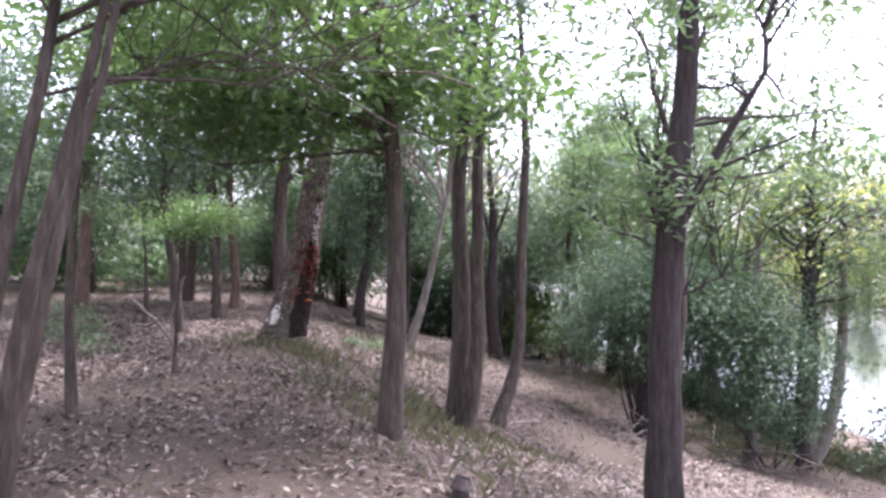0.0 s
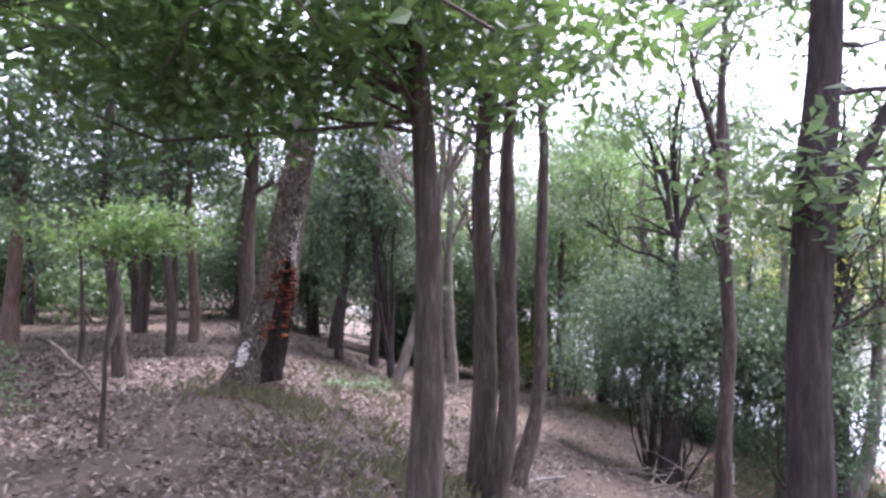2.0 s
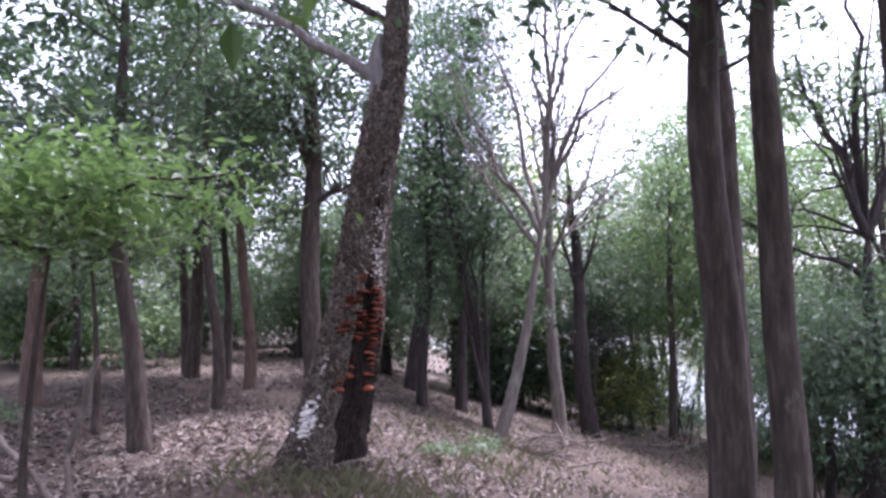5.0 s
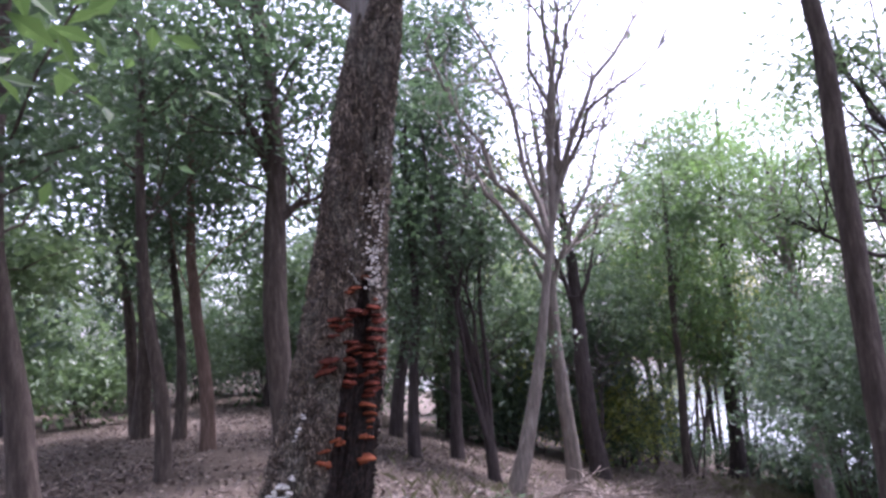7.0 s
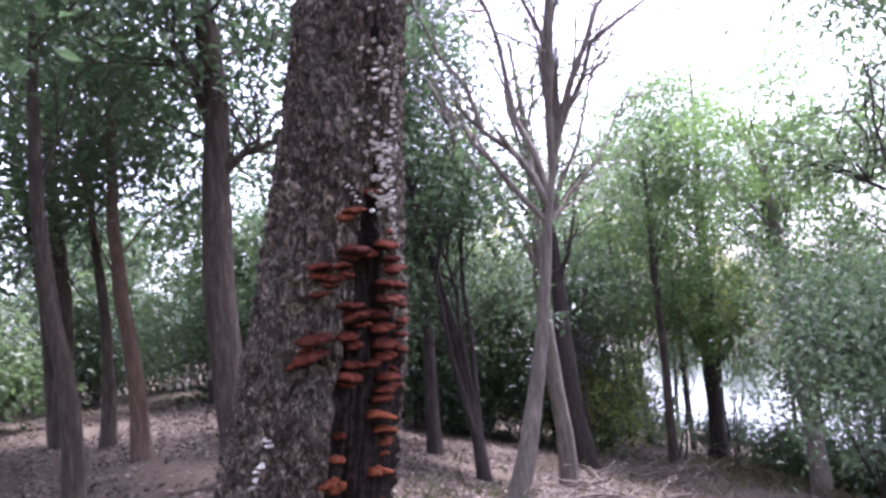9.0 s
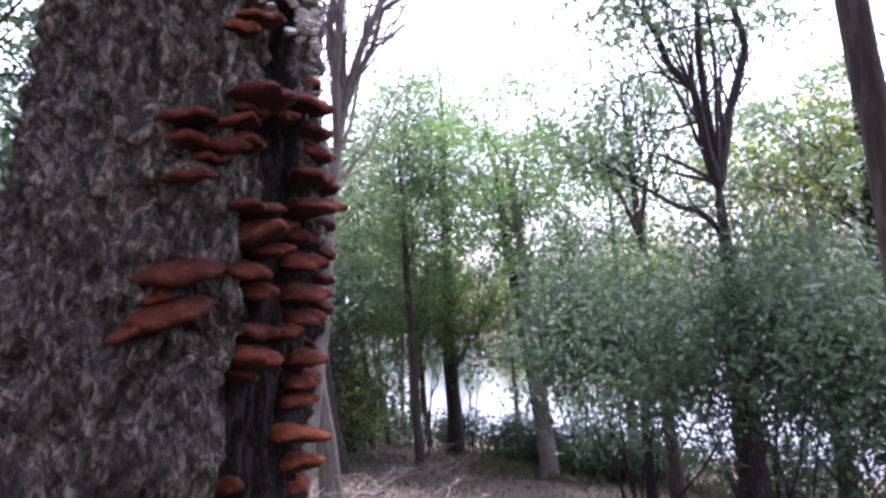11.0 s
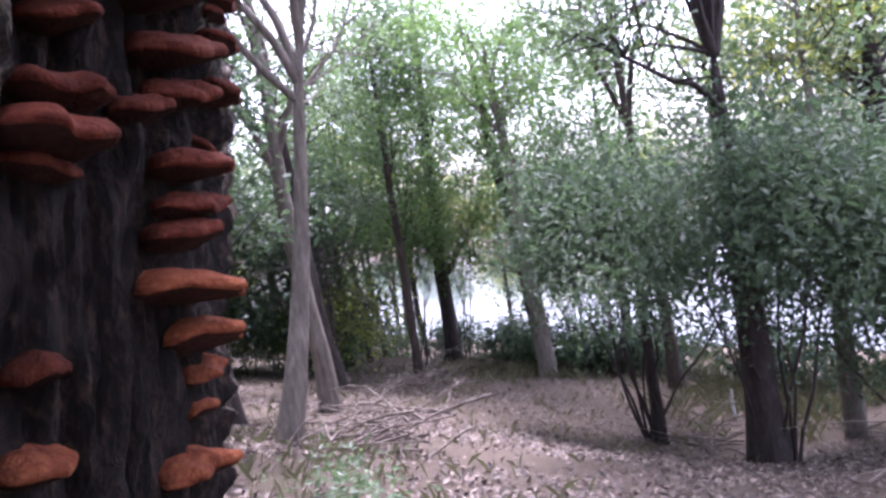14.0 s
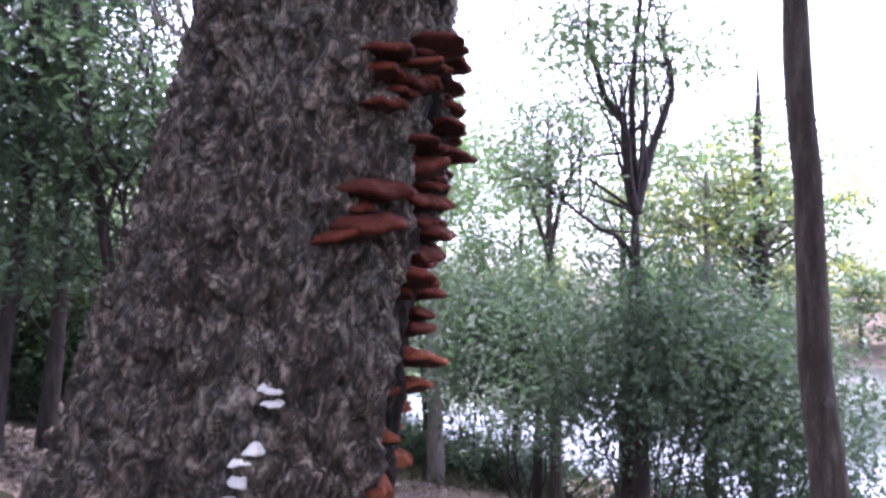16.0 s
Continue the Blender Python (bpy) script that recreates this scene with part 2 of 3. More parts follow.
def bend(p, q, k=6, wob=0.12, sag=0.0):
    """A wobbling line from p to q."""
    p, q = np.asarray(p, float), np.asarray(q, float)
    t = np.linspace(0, 1, k)[:, None]
    size = np.linalg.norm(q - p)
    w = rng.normal(0, wob * size / k, (k, 3)).cumsum(0) * np.sin(t * math.pi)
    w[:, 2] += sag * size * np.sin(t[:, 0] * math.pi)
    return p + (q - p) * t + w


def leaves(name, centres, per, spread, size, material, droop=0.25, flat=0.55):
    """Leaf blades in sprays round the centres, folded along the midrib."""
    c = np.repeat(np.asarray(centres, float), per, axis=0)
    n = len(c)
    c = c + rng.normal(0, 1, (n, 3)) * spread * np.array([1, 1, flat])
    az = rng.uniform(0, 2 * math.pi, n)
    el = rng.normal(-droop, 0.45, n)
    d = np.stack([np.cos(az) * np.cos(el), np.sin(az) * np.cos(el), np.sin(el)], 1)
    s = np.cross(d, rng.normal(0, 0.45, (n, 3)) + [0, 0, 1])
    s /= np.linalg.norm(s, axis=1)[:, None]
    u = np.cross(s, d)
    z = size * rng.uniform(0.65, 1.3, n)[:, None]
    v = np.stack([c, c + d * z * 0.45 + s * z * 0.22 + u * z * 0.05, c + d * z - u * z * 0.06, c + d * z * 0.45 - s * z * 0.22 + u * z * 0.05], 1)
    return mesh(name, v.reshape(-1, 3), np.arange(4 * n).reshape(-1, 4), material)


def blob(centre, size, k, hollow=0.45):
    """k points in a lumpy ellipsoid, denser to its outside."""
    d = rng.normal(0, 1, (k, 3))
    d /= np.linalg.norm(d, axis=1)[:, None]
    lump = 1 + 0.28 * np.sin(d[:, 0] * 5 + centre[0]) * np.cos(d[:, 1] * 4 + centre[1]) + 0.18 * np.sin(d[:, 2] * 7)
    return np.asarray(centre) + d * (rng.uniform(0, 1, k) ** hollow * lump)[:, None] * np.asarray(size)


def soft(x):
    return math.log1p(math.exp(x)) if x < 30 else x


def ground_z(x, y):
    d = (x + 1.5 + 0.25 * (y - 8)) / 1.031
    z = 0.03 - 8 * (1 - math.exp(-0.4 * 0.5 * soft(d / 0.5) / 8))
    z -= 0.42 * math.exp(-((x - 1) ** 2 + (y - 10.5) ** 2) / 5)
    z -= 0.62 * math.exp(-((x - 5.6) ** 2 + (y - 17.6) ** 2) / 9)
    z -= 0.18 / (1 + math.exp(min(40, 14 - y))) / (1 + math.exp(min(40, x + 3)))
    z = max(z, -5.7)
    if d > 62:
        z = -5.7 + min(7.0, 0.16 * (d - 62))
    return z + 0.05 * noise.noise((x * 0.5, y * 0.5, 0)) + 0.02 * noise.noise((x * 2.1, y * 2.1, 3))


# ---- ground, lake ----
def spread_axis(lo, hi, step, far, k):
    core = np.arange(lo, hi + step / 2, step)
    g = np.geomspace(step * 1.3, far, k).cumsum()
    return np.concatenate([(lo - g)[::-1], core, hi + g])


gx, gy = spread_axis(-12, 16, 0.2, 90, 26), spread_axis(-4, 34, 0.2, 90, 26)
gv = np.array([(x, y, ground_z(x, y)) for y in gy for x in gx])
i, j = np.meshgrid(np.arange(len(gy) - 1), np.arange(len(gx) - 1), indexing="ij")
base = (i * len(gx) + j).ravel()
ground = new("ground", mesh("ground", gv, np.stack([base, base + 1, base + 1 + len(gx), base + len(gx)], 1), FLOOR, True))
tagged(ground, "brown woodland hillside strewn with dead leaves and dry grass", "ground", kind="structure")

lk = [(a, c) for c in (15.5, 66.0) for a in (-90, 140)]
lake_v = []
for a, c in lk:
    x0 = c * 1.031 - 1.5
    lake_v.append((x0 - 0.25 * (a - 8), a, -5.05))
lake = new("lake", mesh("lake", lake_v, [(0, 2, 3, 1)], WATER))
tagged(lake, "pale lake water mirroring the white sky", "lake", kind="structure")


# ---- trees ----
DENSE = 1.3  # leaves in a spray

def tree(x, y, r, h, lean=(0, 0), bark=None, label="", crown=None, leaf=None, size=0.1, per=40, twigs=14, fork=None, base_lean=(0, 0), category="tree", spread=0.3, seg=12, limbs=(), stem=1.0, sink=0.25):
    """A tree on the ground: a trunk, limbs and twigs, and a crown. crown: rows of (dx, dy, z, rx, ry, rz, sprays), z above the base."""
    z0 = ground_z(x, y)
    root = new("tree")
    root.location = (x, y, z0)
    tagged(root, label, category)
    h *= stem
    if crown and not limbs:
        h = min(h, max(row[2] + 0.35 * row[5] for row in crown))
    k = max(8, int(h / 0.35))
    t = np.linspace(0, 1, k)
    hh = t * (h + sink) - sink
    off = np.stack([lean[0] * hh + base_lean[0] * (1 - np.exp(-np.maximum(hh, 0) / 1.2)), lean[1] * hh + base_lean[1] * (1 - np.exp(-np.maximum(hh, 0) / 1.2)), hh], 1)
    off[:, :2] += rng.normal(0, 0.022, (k, 2)).cumsum(0) * 0.5 + 0.05 * np.sin(hh * 1.3 + x)[:, None] * [1, 0.6]
    rad = r * (1 - 0.72 * np.clip(t, 0, 1) ** 1.3 - 0.22 * np.clip(t, 0, 1) ** 6)
    sh = Shape()
    sh.tube(off, rad, seg, 0.05, 0.55)

    def trunk_at(z):
        return np.array([np.interp(z, hh, off[:, c]) for c in range(3)])
    for zf, dx, dy, dz, rf in limbs:
        p = trunk_at(zf)
        line = bend(p, p + [dx, dy, dz], 9, 0.22, 0.05)
        sh.tube(line, np.linspace(rf, rf * 0.25, 9), 7, 0.06)
        for q in range(12):
            a = line[rng.integers(2, 9)]
            side = bend(a, a + rng.normal(0, 0.5, 3) + [dx * 0.2, dy * 0.2, 0.6], 6, 0.25)
            sh.tube(side, np.linspace(rf * 0.32, 0.006, 6), 4)
            for w in range(2 if rf > 0.03 else 0):
                e = side[rng.integers(2, 6)]
                sh.tube(bend(e, e + rng.normal(0, 0.22, 3) + [0, 0, 0.35], 4, 0.2), np.linspace(rf * 0.14, 0.004, 4), 3)
    cents = []
    for dx, dy, cz, rx, ry, rz, ns in crown or ():
        cp = blob((dx, dy, cz), (rx, ry, rz), int(ns * 1.3))
        cents.append(cp)
        for q in cp[rng.permutation(len(cp))[:twigs]]:
            zb = min(h * 0.95, max(0.3, q[2] - rng.uniform(0.2, 0.9) * rz))
            sh.tube(bend(trunk_at(zb), q, 6, 0.2), np.linspace(max(0.011, r * 0.15), 0.005, 6), 5)
    part("trunk", sh.done("trunk", bark or BARK_GREY), root)
    if cents:
        part("crown", leaves("crown", np.concatenate(cents), int(per * DENSE), spread * 0.9, size * 1.25, leaf or LEAF_DARK), root, "small glossy green leaves with gaps of sky")
    return root

# slim trees beside the path
tree(-0.47, 6.15, 0.105, 8, (-0.012, 0.0), BARK_GREY, "slim grey-brown tree beside the leafy path", [(-0.8, 0.0, 4.8, 2.3, 1.9, 1.2, 90), (-0.1, -0.2, 3.2, 1.8, 1.4, 0.6, 66), (-1.3, -0.4, 2.85, 1.2, 1.0, 0.35, 28)], LEAF_CANOPY, 0.1, 34, 8)
tree(0.18, 9.1, 0.135, 9, (0.03, 0.0), BARK_GREY, "straight grey-brown trunk on the slope", [(0.2, 0.4, 6.6, 2.2, 2.0, 1.8, 90), (0, -0.4, 4.6, 1.2, 1.0, 0.8, 26)], LEAF_DARK, 0.1, 34)
tree(0.26, 8.85, 0.105, 9, (0.035, 0.0), BARK_GREY, "thin grey trunk leaning out from its neighbour", [(0.6, 0.2, 6.6, 1.6, 1.6, 1.3, 36)], LEAF_DARK, 0.1, 34, base_lean=(0.14, 0))
# this tree's high flat crown is unseen, added to shade the ground below
tree(0.85, 11.33, 0.105, 9, (-0.045, 0.03), BARK_GREY, "slender speckled trunk curving up from the slope", [(0.9, 0.9, 9.2, 2.9, 2.6, 0.9, 120)], LEAF_MID, 0.1, 34, base_lean=(0.75, 0.4))
tree(2.05, 6.4, 0.16, 8.5, (0.045, 0.0), BARK_DARK, "dark forked tree with a thick trunk", [(1.0, 0.5, 5.4, 2.0, 1.8, 1.4, 56), (0.1, -0.2, 3.1, 0.5, 0.5, 0.35, 9), (1.9, 1.0, 3.9, 1.0, 0.9, 0.7, 16)], LEAF_MID, 0.1, 34, 5, limbs=[(2.5, 0.9, 0.2, 2.4, 0.055), (2.1, 0.8, 0.1, 0.3, 0.02)])
# its upper crown row lies above view, put there to keep sun off the foreground
tree(4.0, 11.55, 0.115, 9, (0.01, 0), BARK_GREY, "thin forked tree on the slope", [(0.2, 0.2, 7.8, 1.4, 1.4, 1.0, 24), (-0.4, 0.9, 9.8, 2.6, 2.4, 0.9, 110)], LEAF_MID, 0.1, 30, limbs=[(5.2, -0.8, 0, 2.5, 0.06), (5.0, 0.7, 0.2, 2.6, 0.06)])

# trees of the plateau
tree(-4.62, 11.6, 0.095, 7.5, (-0.06, 0.02), BARK_GREY, "grey tree with an orange-stained foot", [(-0.6, 0.2, 5.2, 2.4, 2.2, 1.7, 110), (-0.5, -0.3, 3.0, 1.5, 1.3, 0.8, 36)], LEAF_DARK, 0.1, 28)
tree(-5.1, 14.95, 0.09, 9, (-0.02, 0), BARK_GREY, "slim grey trunk among dead leaves", [(0, 0, 5.2, 2.6, 2.4, 2.2, 105)], LEAF_DARK, 0.11, 28)
tree(-5.54, 17.8, 0.115, 9, (-0.015, 0), BARK_ORANGE, "reddish-orange barked trunk in dead leaves", [(0.2, 0, 5.4, 2.8, 2.4, 2.4, 130)], LEAF_DARK, 0.12, 38)
tree(-6.6, 19.5, 0.1, 8, (0.0, 0), BARK_GREY, "thin dark woodland trunk", [(0, 0, 4.8, 2.4, 2.2, 2.3, 110)], LEAF_DARK, 0.12, 38)
tree(-3.72, 15.6, 0.17, 9.5, (-0.015, 0), BARK_GREY, "thick grey-brown trunk with a low limb stub", [(0.1, 0.5, 5.8, 2.7, 2.4, 2.0, 110)], LEAF_DARK, 0.11, 28, limbs=[(3.1, 0.7, 0, 0.35, 0.06), (3.6, -0.5, 0.2, 1.5, 0.08)])
tree(-2.97, 23.6, 0.17, 9, (0.18, 0), BARK_DARK, "dark trunk leaning over the ridge", [(0.8, 0.3, 4.8, 3.0, 2.4, 3.0, 170)], LEAF_DARK, 0.13, 38)
tree(-0.95, 18.6, 0.09, 6.5, (-0.14, 0), BARK_DARK, "thin dark tree fanning out in stems", [(-0.4, 0.4, 4.0, 1.9, 1.8, 2.0, 110)], LEAF_DARK, 0.11, 38, limbs=[(0.4, -0.1, 0.1, 4.4, 0.05), (0.7, 0.35, 0, 3.6, 0.045), (0.3, 0.15, 0.3, 5, 0.05)])
tree(-0.8, 16.6, 0.105, 4.8, (0.24, 0.05), BARK_PALE, "pale leaning tree with bare candelabra limbs", [(1.3, 0.2, 7.2, 1.8, 1.6, 1.2, 14)], LEAF_MID, 0.1, 20, 10,
     limbs=[(3.5, -1.6, 0.1, 3.4, 0.055), (3.6, -1.0, 0.3, 4.2, 0.055), (3.9, -0.4, -0.2, 4.4, 0.055), (4.0, 0.3, 0.2, 4.2, 0.055), (4.1, 1.0, 0.1, 3.8, 0.055), (4.2, 1.8, 0.3, 3.2, 0.055), (3.3, -1.4, 0.5, 2.4, 0.045), (4.3, 2.1, -0.2, 2.4, 0.045), (3.8, 0.0, 0.5, 4.6, 0.045)])
tree(0.55, 19.9, 0.15, 8, (-0.01, 0), BARK_PALE, "pale grey trunk with upright bare limbs", [(0.1, 0.2, 7.2, 1.6, 1.6, 1.2, 16)], LEAF_MID, 0.1, 24, 8,
     limbs=[(3.6, -1.4, 0, 3.4, 0.06), (3.8, 1.5, 0, 3.6, 0.06), (4.2, 0.6, 0.3, 3.8, 0.05), (4.4, -0.6, 0.2, 3.6, 0.05), (4.0, 2.0, 0.2, 2.6, 0.05)])
tree(1.85, 23.8, 0.24, 8, (-0.02, 0), BARK_DARK, "dark trunk with suckers at its foot", [(0, 0, 6.6, 1.8, 1.8, 1.4, 30)], LEAF_MID, 0.12, 30,
     limbs=[(3.4, -0.9, 0, 3.4, 0.08), (3.6, 0.9, 0, 3.2, 0.08), (0.1, 0.5, 0, 2.6, 0.035), (0.1, 0.3, 0.2, 3.0, 0.03), (0.1, -0.4, 0, 2.6, 0.03)])

# shrubby trees on the slope towards the lake
# last crown row and last limb: added above view to cast foreground shade
tree(4.8, 15.75, 0.22, 5.5, (0.05, 0.01), BARK_DARK, "dark forked tree rising out of a dense shrub", [(-0.8, 0.1, 7.7, 1.1, 1.0, 0.9, 26), (1.4, 0.2, 7.8, 1.2, 1.0, 0.9, 30), (-1.7, 0.3, 5.8, 0.9, 0.8, 0.5, 14), (0.3, 0.2, 11.3, 2.4, 2.1, 1.0, 120)], LEAF_MID, 0.1, 30, 2,
     limbs=[(5.2, -0.9, 0, 3.0, 0.085), (5.2, 1.0, 0, 3.2, 0.085), (4.5, -1.9, 0.2, 1.1, 0.05), (5.3, 0.1, 0.3, 2.2, 0.045), (5.4, 0.3, 0.1, 5.4, 0.06)])


def shrub(x, y, label, crown, stems, leaf, size=0.115, per=86, spread=0.29, tall=2.0):
    z0 = ground_z(x, y)
    root = new("shrub")
    root.location = (x, y, z0)
    tagged(root, label, "shrub")
    cents = np.concatenate([blob(row[:3], row[3:6], int(row[6])) for row in crown])
    for s in range(stems):
        sh = Shape()
        a = rng.uniform(0, 6.28)
        foot = np.array([math.cos(a) * 0.14, math.sin(a) * 0.14, -0.12])
        goal = cents[rng.integers(len(cents))]
        line = bend(foot, goal, 8, 0.18)
        sh.tube(line, np.linspace(0.028, 0.008, 8), 6, 0.05)
        for q in range(7):
            p = line[rng.integers(3, 8)]
            sh.tube(bend(p, cents[rng.integers(len(cents))] * 0.5 + p * 0.5, 5, 0.2), np.linspace(0.009, 0.004, 5), 4)
        part("stem", sh.done("stem", BARK_DARK), root)
    part("crown", leaves("crown", cents, per, spread, size, leaf, 0.45, 0.8), root)
    return root


shrub(4.85, 15.6, "dense grey-green evergreen shrub round a dark trunk", [(0, 0, 3.3, 2.1, 1.9, 1.3, 150), (1.3, -0.4, 3.1, 1.4, 1.4, 1.1, 60), (-0.9, 0.2, 2.8, 0.9, 1.0, 0.6, 24)], 8, LEAF_GREY)
shrub(5.3, 18.3, "dense grey-green evergreen shrub on thin stems", [(0, 0, 3.6, 1.9, 1.9, 1.3, 130), (-0.6, 0.3, 4.5, 1.2, 1.2, 1.0, 36)], 8, LEAF_GREY)
tree(5.36, 18.25, 0.11, 3.8, (0.04, 0), BARK_DARK, "small dark trunk inside a shrub")
shrub(7.4, 15.2, "tall evergreen shrub near the lake", [(0, 0, 2.4, 1.9, 1.8, 1.6, 130)], 4, LEAF_GREY)
tree(8.6, 16.0, 0.2, 9, (0.02, 0), BARK_DARK, "dark trunk near the lake shore", [(0.4, 0, 6.5, 2.2, 2.0, 1.6, 50), (0.8, -0.3, 4.0, 1.2, 1.2, 0.8, 20)], LEAF_MID, 0.12, 34, limbs=[(3.5, -1.2, 0, 2.4, 0.07), (4.2, 1.4, 0, 2.0, 0.07)])
tree(8.9, 16.4, 0.17, 8, (-0.02, 0), BARK_PALE, "pale flaking trunk near the lake shore", [(0.3, 0, 6.5, 2.2, 2.0, 1.6, 50)], LEAF_YELLOW, 0.12, 30, base_lean=(1.0, 0))
tree(7.5, 16.3, 0.15, 8, (0.02, 0), BARK_PALE, "mottled pale trunk behind a shrub", [(0.3, 0, 6.4, 1.6, 1.6, 1.3, 30)], LEAF_MID, 0.11, 30)
tree(-1.5, 21.2, 0.12, 11, (0.01, 0), BARK_DARK, "tall narrow dark evergreen on the ridge", [(0.1, 0, 8.2, 1.7, 1.6, 3.0, 180), (0.2, 0, 4.6, 1.5, 1.4, 1.8, 40)], LEAF_DARK, 0.11, 40, 26, stem=0.92)
tree(-2.3, 19.2, 0.1, 9, (0.03, 0), BARK_DARK, "slim dark evergreen with a tall crown", [(0.2, 0, 5.8, 1.4, 1.4, 2.8, 80)], LEAF_DARK, 0.11, 40, 24, stem=0.92)
tree(7.2, 23.7, 0.22, 10, (0.0, 0), BARK_PALE, "pale trunk at the foot of the slope", [(0, 0, 7.6, 2.7, 2.3, 3.4, 110)], LEAF_FRESH, 0.12, 38)
tree(7.2, 28.6, 0.24, 12.5, (0.07, 0), BARK_DARK, "dark crooked tree by the water", [(0, 0, 4.0, 2.3, 2.2, 1.5, 40), (0.2, 0, 9.2, 3.1, 2.6, 3.8, 150)], LEAF_FRESH, 0.13, 38, limbs=[(2.6, 1.8, 0, 2.0, 0.12), (3.2, -1.6, 0, 2.2, 0.1)])
tree(9.6, 27.0, 0.24, 11, (-0.08, 0), BARK_DARK, "dark tree leaning by the water", [(0, 0, 4.0, 2.3, 2.2, 1.5, 40), (-0.4, 0, 8.4, 2.9, 2.6, 3.8, 120)], LEAF_FRESH, 0.13, 38, limbs=[(2.0, 1.6, 0, 1.8, 0.12)])
tree(11.8, 21.5, 0.18, 10, (0.02, 0), BARK_GREY, "grey trunk on the lake bank", [(0, 0, 7.8, 3.0, 2.6, 3.6, 160)], LEAF_MID, 0.13, 36)
tree(4.7, 25.6, 0.12, 9.5, (0.03, 0), BARK_GREY, "slender leafy tree on the open slope", [(0.2, 0, 6.6, 2.2, 2.0, 2.8, 90), (0.3, 0, 9.0, 1.9, 1.8, 1.4, 44)], LEAF_MID, 0.12, 36)
tree(11.2, 25.0, 0.16, 11, (0.02, 0), BARK_DARK, "tall leafy tree near the water", [(0, 0, 4.0, 2.3, 2.2, 1.5, 40), (0, 0, 7.6, 2.8, 2.4, 3.2, 130)], LEAF_FRESH, 0.13, 36, stem=0.9)
tree(13.5, 18.5, 0.16, 11, (-0.02, 0), BARK_GREY, "tall leafy tree above the lake bank", [(0, 0, 7.4, 2.8, 2.4, 3.0, 170)], LEAF_MID, 0.13, 36, stem=0.9)
tree(8.3, 20.6, 0.14, 9.5, (0.0, 0), BARK_GREY, "grey trunk with bare upright limbs", [(0, 0, 8.8, 2.6, 2.2, 2.2, 90)], LEAF_MID, 0.12, 26, limbs=[(5.6, -0.8, 0, 2.6, 0.07), (5.8, 0.8, 0, 2.8, 0.07), (6.2, 0.2, 0, 2.6, 0.06)])

for x, y, z, leaf in ((5.4, 27.2, 3.9, LEAF_FRESH), (8.0, 29.2, 4.3, LEAF_YELLOW), (10.2, 26.6, 4.4, LEAF_FRESH), (3.2, 29.6, 3.6, LEAF_MID), (9.0, 24.6, 4.6, LEAF_MID)):
    shrub(x, y, "tall loose shrub of light green leaves near the water", [(0, 0, z, 1.9, 1.7, 1.3, 60), (0.7, 0, z + 1.6, 1.3, 1.2, 1.0, 26)], 4, leaf, 0.14, 46, 0.34)

# saplings at the start of the walk
for x, y, r, lx, h in ((-1.95, 3.05, 0.03, 0.13, 4.2), (-2.35, 3.4, 0.045, 0.07, 4.6), (-2.2, 3.2, 0.04, 0.16, 4.4)):
    tree(x, y, r, h, (lx, 0.05), BARK_GREY, "thin grey sapling beside the path", [(0.7, 0.5, 3.5, 1.3, 1.1, 0.6, 26)], LEAF_FRESH, 0.09, 30, 8, limbs=[(2.6, 1.6, 0.6, 0.7, 0.018), (2.2, 1.0, 0.8, 0.3, 0.012)], sink=0.1)
tree(-3.05, 7.6, 0.02, 1.8, (0.1, -0.05), BARK_GREY, "small sapling with a flat spray of fresh leaves", [(0.35, -0.25, 1.75, 0.66, 0.62, 0.17, 28)], LEAF_FRESH, 0.046, 60, 12, spread=0.14, sink=0.1)
tree(-5.6, 12.6, 0.04, 3.0, (0.0, 0.0), BARK_GREY, "young tree with a low spray of leaves", [(0.2, 0, 2.2, 1.1, 1.0, 0.35, 40)], LEAF_MID, 0.085, 34, 12, spread=0.2, sink=0.1)
tree(-3.1, 5.6, 0.04, 3.4, (0.0, 0.05), BARK_GREY, "young tree with fresh overhanging leaves", [(0.5, 0.4, 3.3, 1.3, 1.2, 0.6, 40)], LEAF_FRESH, 0.09, 34, 12, sink=0.1)

# dense evergreens behind the ridge
for x, y, h in ((-1.6, 27.5, 7.5), (0.4, 29.0, 8), (-4.2, 28.5, 8), (2.6, 28.2, 7), (4.6, 30.5, 8.5), (-6.8, 26.5, 7)):
    tree(x, y, 0.14, h, (0.03, 0), BARK_DARK, "dense dark evergreen behind the ridge", [(0, 0, h * 0.52, 2.2, 2.0, h * 0.42, 120)], pyr.choice([LEAF_DARK, LEAF_MID]), 0.15, 36, 8, spread=0.34, seg=8)
# woods on the plateau and beyond
WOODS = []
while len(WOODS) < 50:
    x, y = pyr.uniform(-34, 4), pyr.uniform(19, 52)
    if x > -7 and y < 25 or x > -2.5 - 0.1 * (y - 20) and y < 30:
        continue
    if all((x - a) ** 2 + (y - c) ** 2 > 5 for a, c in WOODS):
        WOODS.append((x, y))
for x, y in [(-9, 8), (-11, 13), (-8.5, 16), (-13, 9), (-10, 3), (-7.5, 5.5), (-8, 21), (-12, 18), (-7, -3), (0, -6), (4, -4), (-4, -7), (8, 0), (10, 6)]:
    WOODS.append((x, y))
